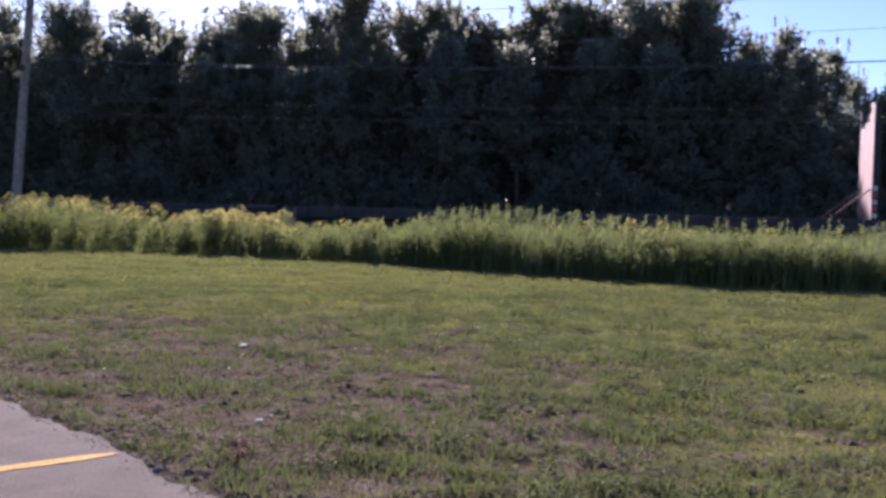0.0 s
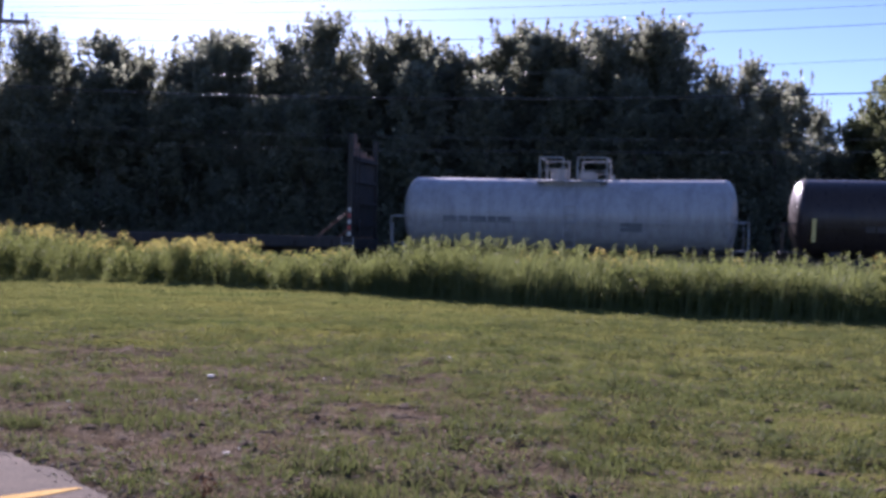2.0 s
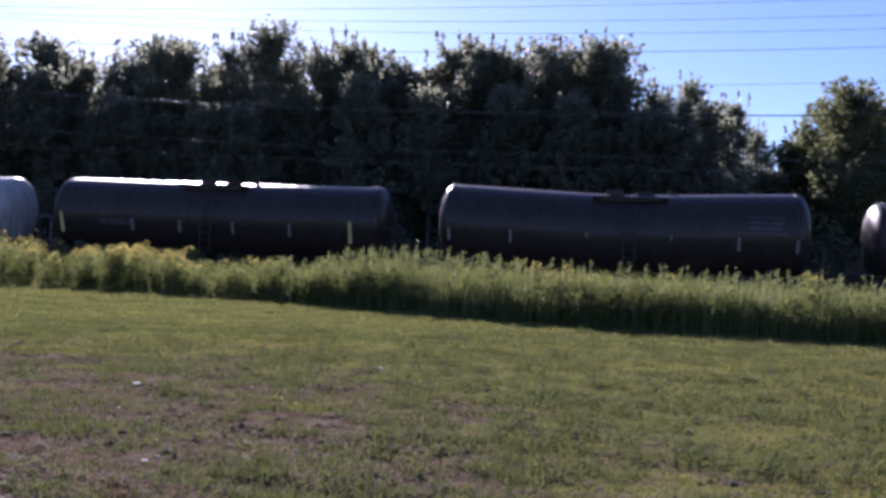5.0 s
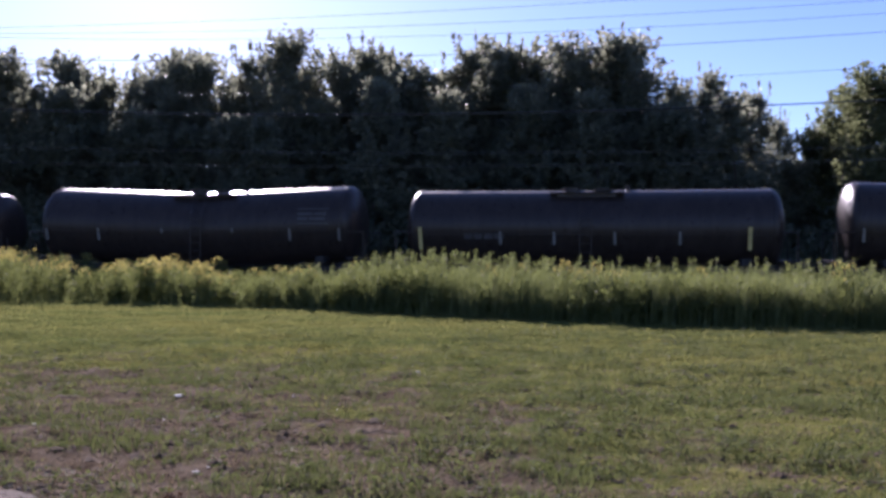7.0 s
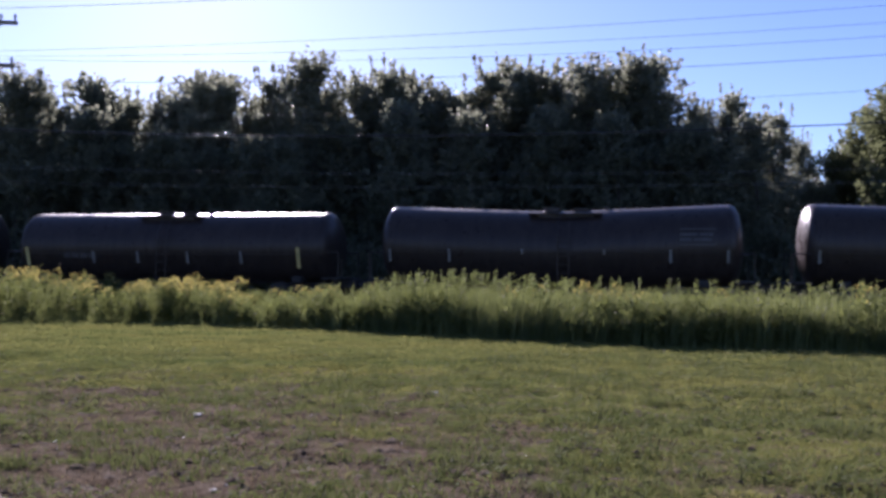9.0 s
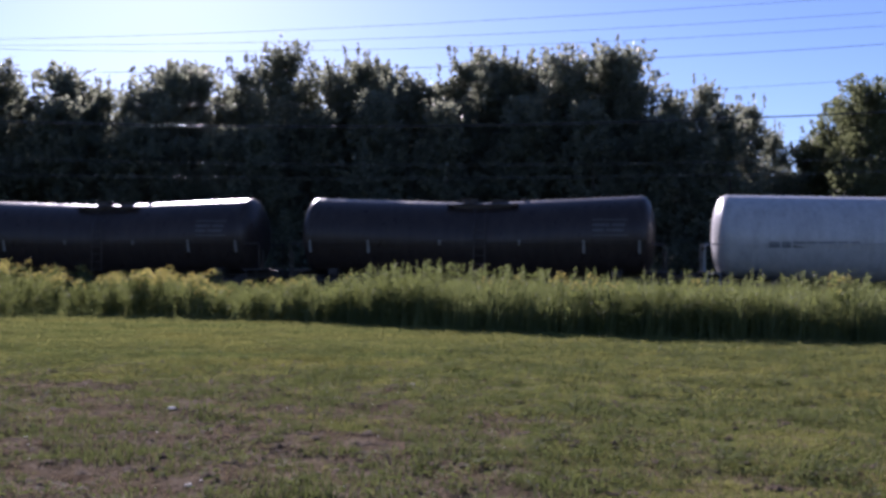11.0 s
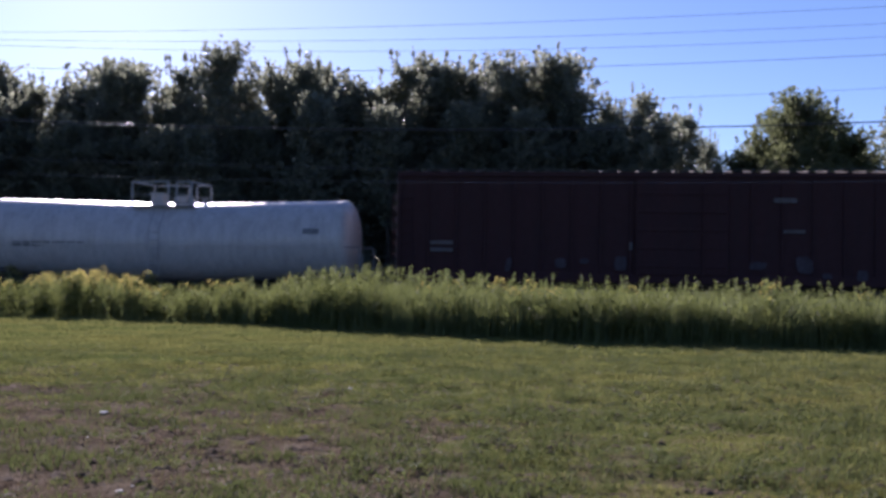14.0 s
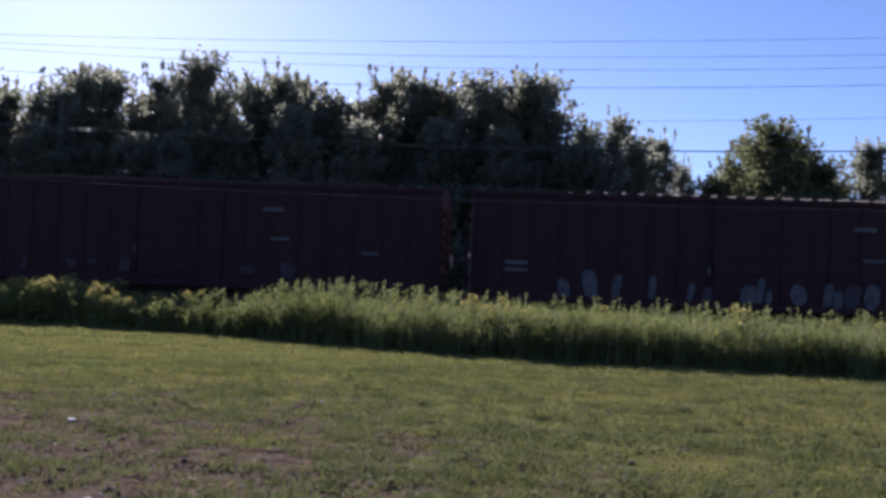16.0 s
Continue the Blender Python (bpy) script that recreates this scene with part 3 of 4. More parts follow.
        for y in (-1.38, -0.98):
            rod(bm, (way * 0.22, y, 0), (way * 0.22, y, 3.3), 0.018, seg=6)
        part("ladder", bm, M_STEEL, bulkhead)
    return car


def build_boxcar(label, length, top, graffiti_seed):
    car = new("boxcar")
    tagged(car, label, "boxcar", "train of freight cars")
    half, w, lo = length / 2, 1.52, 1.02
    eave = top - 0.16
    part("body", bevelled(block(0, 0, (lo + eave) / 2, length, 2 * w - 0.06, eave - lo), 0.02, 1), M_MAROON, car)
    # roof: shallow ridge with a lip and cross ribs
    bm = bmesh.new()
    sec = ((-w - 0.03, eave - 0.06), (-w - 0.03, eave + 0.02), (0, top), (w + 0.03, eave + 0.02), (w + 0.03, eave - 0.06))
    rings = [[bm.verts.new((x, y, z)) for y, z in sec] for x in (-half - 0.02, half + 0.02)]
    for i in range(4):
        bm.faces.new((rings[0][i], rings[0][i + 1], rings[1][i + 1], rings[1][i]))
    for r in rings:
        bm.faces.new(r)
    bmesh.ops.recalc_face_normals(bm, faces=bm.faces[:])
    roof = part("roof", bm, M_MAROON, car)
    bm = bmesh.new()
    for side in (-1, 1):
        box(bm, 0, side * w / 2, (eave + top) / 2 + 0.03, 0.07, w + 0.03, 0.03, turn=Matrix.Rotation(-side * math.atan2(top - eave - 0.02, w), 4, "X"))
    rib = part("roof_rib", bm, M_RIB, roof)
    n = int(length / 0.62)
    for i in range(n):
        ob = rib if i == 0 else new("roof_rib", rib.data)
        ob.parent = roof
        ob.location = (-half + 0.3 + (length - 0.6) * i / (n - 1), 0, 0)
    # side posts and sills
    for side in (-1, 1):
        post = part("side_post", bevelled(block(0, 0, 0, 0.09, 0.06, eave - lo - 0.12), 0.012, 1), M_MAROON, car)
        m = int(length / 0.95)
        for i in range(m):
            x = -half + 0.10 + (length - 0.2) * i / (m - 1)
            ob = post if i == 0 else new("side_post", post.data)
            ob.parent = car
            ob.location = (x, side * (w - 0.005), (lo + eave) / 2)
        part("side_sill", bevelled(block(0, side * (w + 0.005), lo + 0.02, length - 1.2, 0.07, 0.34), 0.015, 1), M_MAROON, car)
        part("top_chord", bevelled(block(0, side * (w + 0.01), eave - 0.10, length, 0.08, 0.10), 0.012, 1), M_MAROON, car)
        door = part("door", bevelled(block(0.2, side * (w + 0.055), (lo + eave) / 2 - 0.02, 3.1, 0.07, eave - lo - 0.34), 0.02, 1), M_MAROON, car)
        for k in range(5):
            part("door_rib", bevelled(block(0.2, side * (w + 0.10), lo + 0.45 + 0.62 * k, 2.9, 0.04, 0.09), 0.012, 1), M_MAROON, door)
        part("door_rod", bar((0.9, side * (w + 0.13), lo + 0.1), (0.9, side * (w + 0.13), eave - 0.3), 0.025, 8), M_MAROON, door)
        for way in (-1, 1):
            bm = bmesh.new()
            x1, x2 = way * (half - 0.12), way * (half - 0.55)
            for k in range(5 if way > 0 else 9):
                rod(bm, (x1, side * (w + 0.07), 0.55 + 0.40 * k), (x2, side * (w + 0.07), 0.55 + 0.40 * k), 0.016, seg=6)
            for x in (x1, x2):
                rod(bm, (x, side * (w + 0.07), 0.5), (x, side * (w + 0.07), 2.3 if way > 0 else 3.9), 0.018, seg=6)
            part("ladder", bm, M_MAROON, car)
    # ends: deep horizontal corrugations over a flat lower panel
    # sun and shade by colour: paler left end, right end dark as the body
    for way, paint in ((-1, M_END_LIT), (1, M_MAROON)):
        end = part("end_panel", block(way * (half + 0.012), 0, (lo + eave) / 2, 0.03, 2 * w - 0.08, eave - lo), paint, car, "corrugated end coloured paler as sunlit" if way < 0 else "")
        for k in range(7):
            h = lo + 0.30 + 0.415 * k
            bm = bmesh.new()
            sec = ((0.0, -0.15), (0.10, -0.05), (0.10, 0.06), (0.0, 0.15))
            for a, b in zip(sec, sec[1:]):
                vs = [bm.verts.new((way * (half + 0.027 + q), y * (w - 0.22 if q else w - 0.1), h + dz)) for (q, dz), y in ((a, -1), (a, 1), (b, 1), (b, -1))]
                bm.faces.new(vs)
            for y in (-1, 1):
                bm.faces.new([bm.verts.new((way * (half + 0.027 + q), y * (w - 0.22 if q else w - 0.1), h + dz)) for q, dz in sec])
            bmesh.ops.remove_doubles(bm, verts=bm.verts[:], dist=0.001)
            bmesh.ops.recalc_face_normals(bm, faces=bm.faces[:])
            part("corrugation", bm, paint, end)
        bm = bmesh.new()
        for k in range(9):
            rod(bm, (way * (half + 0.20), -w + 0.08, 0.6 + 0.40 * k), (way * (half + 0.20), -w + 0.50, 0.6 + 0.40 * k), 0.016, seg=6)
        for q in (-w + 0.08, -w + 0.50):
            rod(bm, (way * (half + 0.20), q, 0.55), (way * (half + 0.20), q, 3.95), 0.018, seg=6)
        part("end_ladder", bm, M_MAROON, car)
        part("brake_wheel", bar((way * (half + 0.18), 0.5, 2.2), (way * (half + 0.24), 0.5, 2.2), 0.27, 18), M_GREYSTEEL, car)
        part("crossover_step", block(way * (half + 0.16), 0, 1.0, 0.28, 1.6, 0.04), M_GREYSTEEL, car)
        build_truck(car, way * (half - 2.2))
        build_coupler(car, way * (half - 0.1), way)
    part("centre_sill", block(0, 0, 0.80, length - 1.0, 0.45, 0.4), M_STEEL, car)
    # sprayed shapes low on the side, and faint markings
    rnd = random.Random(graffiti_seed)
    bold = graffiti_seed == 2
    x = -half + 1.2
    while x < half - 1.6:
        tall, wide = rnd.uniform(0.50, 0.95) if bold else rnd.uniform(0.2, 0.6), rnd.uniform(0.22, 0.60)
        over_door = -1.9 < x - 0.2 < 1.6
        y = -w - (0.128 if over_door else 0.048)
        if bold or (not over_door and rnd.random() < 0.6):
            bm = bmesh.new()
            z0 = lo + rnd.uniform(0.0, 0.10) + (0 if bold else rnd.uniform(0, 0.5))
            lean, square = rnd.uniform(-0.2, 0.2), rnd.uniform(0.35, 0.9)
            rim = []
            for k in range(20):
                ca, sa = math.cos(k * math.tau / 20), math.sin(k * math.tau / 20)
                px = wide * 0.5 * math.copysign(abs(ca) ** square, ca) * rnd.uniform(0.88, 1.06)
                pz = tall * 0.5 * math.copysign(abs(sa) ** square, sa) * rnd.uniform(0.90, 1.05)
                rim.append(bm.verts.new((x + wide * 0.5 + px + lean * pz, y - 0.004, z0 + tall * 0.5 + pz)))
            face = bm.faces.new(rim)
            if bold and rnd.random() < 0.55:     # the bare side shows through the middle
                bmesh.ops.inset_region(bm, faces=[face], thickness=min(wide, tall) * 0.33)
                bm.faces.remove(face)
            part("graffiti", bm, M_GRAFFITI if bold and rnd.random() < 0.8 else M_GRAFFITI_B, car, "pale sprayed patch")
        x += wide + (rnd.uniform(-0.05, 0.10) if bold else rnd.uniform(0.1, 0.9))
    y = -w - 0.048
    for mx, mz, mw, mh in ((3.6, 3.75, 0.75, 0.16), (3.9, 2.7, 0.7, 0.12), (-1.5, 2.15, 0.12, 0.26), (-half + 1.6, 2.2, 0.8, 0.14), (-half + 1.6, 1.95, 0.8, 0.14), (half - 2.5, 2.3, 0.6, 0.12)):
        part("lettering", block(mx, y, mz, mw, 0.01, mh), M_LETTER_PALE, car)
    return car


cars = []                                        # (car, its place along the track at the start)


def add_twin(car, s0):
    twin = copy_thing(car, pose(0, 0, 0))
    for o in twin.children_recursive:
        if o.name.startswith("wheelset"):
            wheelsets.append((o, o.location.x))
    cars.append((twin, s0))


cars.append((build_flatcar("empty bulkhead flatcar with a rusty end wall", 21.0, (1,)), 4.55))
cars.append((build_flatcar("empty flatcar with a plank deck", 20.0, ()), -17.5))
cars.append((build_tank_car("small grey-white tank car with a railed top platform", 11.92, 1.30, 3.49, 0.04, M_WHITE_B, M_GREYSTEEL, 0.76, (0.25, 2.5), (),
                            ((-4.3, 1.95, (0.5, 0.35, 0.6, 0.3, 0.5), 0.2), (2.0, 1.75, (0.75,), 0.32)), M_LETTER_DARK,
                            ((-0.88, -0.05), (0.45, 1.48))), 22.58))
straight = build_tank_car("dirty black tank car with yellow reflector strips", 13.3, 1.36, 3.54, 0.02, M_BLACK, M_BLACK, 0.20, (-0.1, 2.6),
                          (-6.0, -3.1, -1.2, 0.9, 3.1, 5.4),
                          ((-4.4, 1.85, (0.3, 0.3, 0.3, 0.35), 0.2),), M_LETTER_PALE, ())
cars.append((straight, 36.9))
add_twin(straight, 66.83)
bent = build_tank_car("dirty black tank car dipping towards its middle", 12.95, 1.45, 3.75, 0.22, M_BLACK, M_BLACK, 0.30, (0.35, 2.6),
                      (-5.95, -3.75, -1.1, 1.75, 4.0, 5.9),
                      ((-4.9, 1.80, (0.28, 0.22, 0.3, 0.26, 0.1, 0.3, 0.25, 0.3), 0.17), (4.3, 2.84, (1.21,), 0.05), (4.3, 2.66, (0.6, 0.45), 0.10), (4.3, 2.48, (0.4, 0.6), 0.10), (4.3, 2.30, (1.21,), 0.04), (4.5, 1.55, (0.3,), 0.28)), M_LETTER_PALE, (), M_REFLECT_PALE)
cars.append((bent, 51.9))
add_twin(bent, 81.76)
add_twin(bent, 96.52)
cars.append((build_tank_car("long white tank car with a railed top platform", 14.72, 1.47, 3.75, 0.16, M_WHITE, M_GREYSTEEL, 0.80, (0.05, 2.4), (),
                            ((-5.6, 1.98, (0.35, 0.3, 0.4, 0.3, 0.5, 0.35, 0.3), 0.2), (3.3, 1.65, (0.75,), 0.34), (5.0, 1.72, (0.35,), 0.2), (5.6, 2.55, (0.6,), 0.2)), M_LETTER_DARK,
                            ((-1.1, 0.32), (0.64, 1.22))), 112.27))
cars.append((build_boxcar("dark oxide-red boxcar with a corrugated end coloured as sunlit", 19.3, 4.84, 1), 131.0))
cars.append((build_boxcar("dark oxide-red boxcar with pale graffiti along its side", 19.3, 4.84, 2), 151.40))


# ---- utility poles and wires ----
def build_pole(x, y, height, lean, arms):
    pole = new("utility_pole")
    tagged(pole, "leaning grey wooden utility pole with two crossarms", "utility pole", "poles along the railway")
    pole.matrix_basis = pose(x, y, -0.1, 0, lean, TRACK_TURN)
    part("shaft", rod(bmesh.new(), (0, 0, 0), (0, 0, height), 0.17, 0.11, seg=14), M_POLE, pole, smooth=False)
    for h, half_len in arms:
        arm = part("crossarm", bevelled(block(0, -0.15, h, 2 * half_len, 0.10, 0.13), 0.012, 1), M_POLE, pole)
        for k in (-0.92, -0.5, 0.5, 0.92):
            bm = rod(bmesh.new(), (k * half_len, -0.15, h + 0.06), (k * half_len, -0.15, h + 0.16), 0.03, seg=8)
            rod(bm, (k * half_len, -0.15, h + 0.16), (k * half_len, -0.15, h + 0.27), 0.06, 0.045, seg=10)
            part("insulator", bm, M_PORCELAIN, arm)
        for k in (-0.55, 0.55):
            part("brace", bar((k * half_len, -0.16, h - 0.06), (0, -0.15, h - 0.55), 0.018, 6), M_STEEL, pole)
    part("cable_clamp", bevelled(block(0, -0.19, 5.9, 0.12, 0.14, 0.2), 0.01, 1), M_STEEL, pole)
    return pole


def build_wire(a, b, sag, r, material, label, wobble=0.0):
    a, b = Vector(a), Vector(b)
    bm = bmesh.new()
    side = Vector(((b - a).y, -(b - a).x, 0)).normalized()
    seg = 16 if wobble else 10
    rings, n = [], 40 if not wobble else 300
    for i in range(n + 1):
        k = i / n
        c = a.lerp(b, k) - Vector((0, 0, 4 * sag * k * (1 - k))) + side * wobble * math.sin(k * 151.0 + 2 * math.sin(k * 37.0))
        rings.append([bm.verts.new(c + r * (side * math.cos(q * math.tau / seg) + Vector((0, 0, math.sin(q * math.tau / seg))))) for q in range(seg)])
    for p, q in zip(rings, rings[1:]):
        for k in range(seg):
            bm.faces.new((p[k], p[(k + 1) % seg], q[(k + 1) % seg], q[k]))
    bmesh.ops.recalc_face_normals(bm, faces=bm.faces[:])
    tagged(part("overhead_wire", bm, material, None, smooth=True), label, "wire", "wires along the railway")


build_pole(-14.45, 32.95, 10.3, 4.6, ((9.75, 1.25), (8.35, 1.25)))
build_pole(24.5, 22.3, 10.3, 0.5, ((9.75, 1.25), (8.35, 1.25)))
LEFT, RIGHT = Vector((-13.65, 32.7, 0)), Vector((24.5, 22.3, 0))
for off, zl, zr, sag, r, mat, label in (
        (-0.6, 10.15, 10.75, 0.42, 0.009, M_WIRE, "thin bare overhead wire"),
        (0.5, 8.62, 9.20, 0.38, 0.0055, M_WIRE, "thin bare overhead wire"),
        (-0.5, 8.55, 8.85, 0.50, 0.0055, M_WIRE, "thin bare overhead wire"),
        (-1.1, 8.50, 8.60, 0.65, 0.0055, M_WIRE, "thin bare overhead wire"),
        (1.1, 7.60, 7.95, 0.60, 0.0075, M_WIRE, "thin bare overhead wire"),
        (-0.2, 6.60, 7.20, 0.60, 0.005, M_WIRE, "thin bare overhead wire"),
        (0.0, 6.10, 6.15, 0.62, 0.018, M_STRAND, "thick dark overhead strand cable"),
        (0.1, 4.88, 4.65, 0.42, 0.0065, M_CABLE, "steel strand cable slung along the railway"),
        (0.15, 4.36, 4.30, 0.35, 0.0065, M_CABLE, "steel strand cable slung along the railway")):
    shift = Vector((SLOPE, -1, 0)).normalized() * off * 0.4
    build_wire(LEFT + shift + Vector((0, 0, zl)), RIGHT + shift + Vector((0, 0, zr)), sag, r, mat, label, 0.011 if mat in (M_CABLE, M_STRAND) else 0.0)


# ---- vegetation ----
def stuff(name, v, f, material, label, category, parent=None):
    ob = new(name, fast_mesh(name, v, f, material))
    if parent:
        ob.parent = parent
        return tagged(ob, kind="stuff")
    return tagged(ob, label, category, kind="stuff")


def join_meshes(items):
    vs, fs, n = [], [], 0
    for v, f in items:
        vs.append(v)
        fs.append(f + n)
        n += len(v)
    return np.concatenate(vs), np.concatenate(fs)


def tree_variant(seed, height, spread, low, n_leaf, leaf, n_lobe):
    """Trunk, limbs to several crown lobes, and upright shoots set with small leaves. Returns the wood mesh and the leaves."""
    r = np.random.default_rng(seed)
    bm = bmesh.new()
    top, rad, n = height * 0.90, height * 0.0125, 8
    axis = [Vector((0, 0, -0.1))]
    d = Vector((r.normal(0, 0.03), r.normal(0, 0.03), 1))
    for i in range(n):
        d = (d + Vector((r.normal(0, 0.05), r.normal(0, 0.05), 0.1))).normalized()
        axis.append(axis[-1] + d * top / n)
        rod(bm, axis[-2], axis[-1], rad * (1 - 0.9 * i / n), rad * (1 - 0.9 * (i + 1) / n), seg=8)

    def on_axis(h):
        k = min(n - 1e-3, max(0, h / top * n))
        return axis[int(k)].lerp(axis[int(k) + 1], k % 1)

    start, way, size, thin = [], [], [], []
    for q in range(n_lobe):
        g = q / (n_lobe - 1)
        z = height * (low + 0.06 + (0.80 - low) * g)
        rl = spread * (0.50 + 0.16 * r.random()) * (1 - 0.42 * g)
        off = spread * (0.30 + 0.38 * r.random()) * (1 - 0.88 * g)
        a = 2.4 * q + r.normal(0, 0.35)
        out = Vector((math.cos(a), math.sin(a), 0))
        c = on_axis(z) + out * off
        foot = on_axis(max(0.8, z - off * 0.9 - 0.3))
        mid = foot.lerp(c, 0.5) + Vector((0, 0, -0.12 * off))
        thick = 0.02 + 0.05 * (1 - g)
        rod(bm, foot, mid, thick, thick * 0.75, seg=6)
        rod(bm, mid, c, thick * 0.75, thick * 0.45, seg=6)
        # slender upright shoots that feather the outline
        for s in range(6 if g > 0.35 else 2):
            v = Vector((r.normal(0, 0.16), r.normal(0, 0.16), 1)).normalized()
            a2, q2 = r.uniform(0, math.tau), rl * math.sqrt(r.random())
            base = c + Vector((q2 * math.cos(a2), q2 * math.sin(a2), rl * 0.35))
            ln = height * r.uniform(0.06, 0.13)
            ln = max(0.5, min(ln, height * 1.02 - base.z))
            start.append(np.array(base))
            way.append(np.array(v))
            size.append(ln)
            thin.append(0.32)
        for s in range(28):
            v = Vector(r.normal(0, 1, 3))
            v.z = abs(v.z) * 0.9 + 0.25 if s % 4 else v.z * 0.6
            v = (v.normalized() + out * 0.35 * (1 - g) + Vector((0, 0, 0.22 + 0.75 * g * g))).normalized()
            ln = rl * r.uniform(0.75, 1.35) * (1.25 if v.z > 0.75 else 1.0)
            if g > 0.9:
                ln = min(ln, (height - c.z) / max(0.3, v.z))
            base = c - v * 0.15 * rl
            if s % 2:
                rod(bm, base, base + v * ln * 0.9, 0.022, 0.006, seg=3)
            thin.append(1.0)
            start.append(np.array(base))
            way.append(np.array(v))
            size.append(ln)
    wood = bpy.data.meshes.new("trunk")
    bm.to_mesh(wood)
    bm.free()
    wood.materials.append(M_BARK)
    start, way, size, thin = np.array(start), np.array(way), np.array(size), np.array(thin)
    pick = r.choice(len(size), n_leaf, p=size / size.sum())
    k = 0.22 + 0.82 * r.random(n_leaf) ** 0.8
    c = start[pick] + way[pick] * (size[pick] * k)[:, None]
    c[:, 2] += 0.10 * size[pick] * k * k
    off = r.normal(0, 1, (n_leaf, 3)) * (spread * 0.070 * (1.25 - 0.80 * k) * thin[pick])[:, None]
    s = leaf * (0.65 + 0.7 * r.random(n_leaf))
    v, f = leaves(c + off, way[pick] * 0.7 + unit(off) * 0.6 + r.normal(0, 0.35, (n_leaf, 3)) + (0, 0, -0.1), s, s * 0.58)
    return wood, v, f


VARIANTS = []
for i, (sp, low, n, size, lobes) in enumerate(((3.8, 0.10, 13500, 0.25, 11), (3.4, 0.10, 12500, 0.24, 11), (4.4, 0.12, 15500, 0.25, 12), (2.8, 0.10, 10500, 0.23, 10),
                                               (4.0, 0.08, 13500, 0.25, 12), (3.2, 0.12, 11500, 0.23, 10), (4.6, 0.02, 6200, 0.39, 10), (4.2, 0.03, 6000, 0.38, 10),
                                               (4.5, 0.10, 5600, 0.38, 12), (4.2, 0.10, 5600, 0.37, 12))):
    wood, v, f = tree_variant(40 + i, 14.0, sp, low, n, size, lobes)
    VARIANTS.append((wood, fast_mesh("crown", v, f, M_LEAF_B if i in (1, 4, 5, 7, 9) else M_LEAF)))


def build_tree(x, y, height, k, turn, wide=1.0, label="tall leafy broadleaf tree in the railway woods", kind_meshes=None):
    tree = new("tree")
    tagged(tree, label, "tree", "trees behind the railway")
    s = height / 14.0
    tree.matrix_basis = pose(x, y, 0, 0, 0, turn) @ Matrix.Diagonal((s * wide, s * wide, s, 1))
    for name, me in zip(("trunk", "crown"), kind_meshes or VARIANTS[k % len(VARIANTS)]):
        ob = new(name, me)
        ob.parent = tree
    return tree


FRONT_TREES = (
    (-28.2, 62, 14.4, 0, 1.1), (-23.2, 60, 14.5, 2, 1.2), (-21.5, 63, 13.2, 3, 1.1), (-17.9, 61, 13.5, 3, 1.15),
    (-16.1, 64, 13.8, 1, 1.25), (-12.3, 61, 14.8, 5, 1.0), (-10.2, 63, 14.8, 1, 1.0), (-8.1, 65, 15.7, 3, 1.25),
    (-5.7, 60, 15.8, 2, 1.2), (-3.5, 63, 15.6, 1, 1.15), (-1.5, 62, 14.9, 5, 1.1), (0.7, 60, 15.8, 3, 1.1),
    (2.7, 64, 15.2, 4, 1.25), (4.5, 61, 15.7, 3, 1.25), (6.2, 63, 16.4, 5, 1.25), (7.5, 60, 14.6, 1, 1.1),
)
RIGHT_TREES = (
    (9.7, 62, 15.9, 0, 1.1), (11.3, 59, 15.5, 2, 1.2), (13.2, 60, 16.2, 0, 1.1), (15.5, 60, 15.9, 2, 1.2),
    (17.8, 60, 13.2, 5, 1.25), (19.9, 61, 13.7, 3, 1.0), (21.3, 60, 13.9, 1, 1.0), (23.4, 60, 12.8, 3, 1.1),
    (30.6, 72, 12.7, 4, 1.0), (34.3, 74, 13.0, 1, 1.15),
    (38.8, 66, 12.1, 5, 1.15), (36.0, 55, 12.3, 0, 1.25), (39.4, 56, 13.9, 2, 1.2),
)
for i, (x, y, h, k, w) in enumerate(FRONT_TREES + RIGHT_TREES):
    build_tree(x, y, 0.935 * h, k, 67 * i % 360, w)
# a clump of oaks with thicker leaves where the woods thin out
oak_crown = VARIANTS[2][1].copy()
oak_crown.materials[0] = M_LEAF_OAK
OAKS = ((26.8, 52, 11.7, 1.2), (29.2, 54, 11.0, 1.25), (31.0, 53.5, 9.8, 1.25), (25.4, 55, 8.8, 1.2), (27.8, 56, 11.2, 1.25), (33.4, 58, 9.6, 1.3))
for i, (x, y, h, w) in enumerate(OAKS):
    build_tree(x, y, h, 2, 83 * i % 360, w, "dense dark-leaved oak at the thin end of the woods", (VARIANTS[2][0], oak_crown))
# lower trees filling the wood behind and between
filler = random.Random(11)
for i in range(35):
    x = -37 + 1.76 * i + filler.uniform(-0.6, 0.6)
    build_tree(x, 65.5 + filler.uniform(-1.5, 2), filler.uniform(12.6, 14.8) * (1 if x < 18.5 else 0.86 if x < 26.5 else 0.66), 8 + i % 2, 51 * i % 360, 1.1, "shaded broadleaf tree deep in the railway woods")
for i in range(30):
    x = -31 + 1.95 * i + filler.uniform(-0.8, 0.8)
    build_tree(x, 57.0 - 0.15 * x + filler.uniform(-1.5, 1.5), filler.uniform(8.0, 11.5) * (1 if x < 22 else 0.66), 6 + i % 2, 83 * i % 360, 1.15, "young broadleaf tree at the edge of the woods")


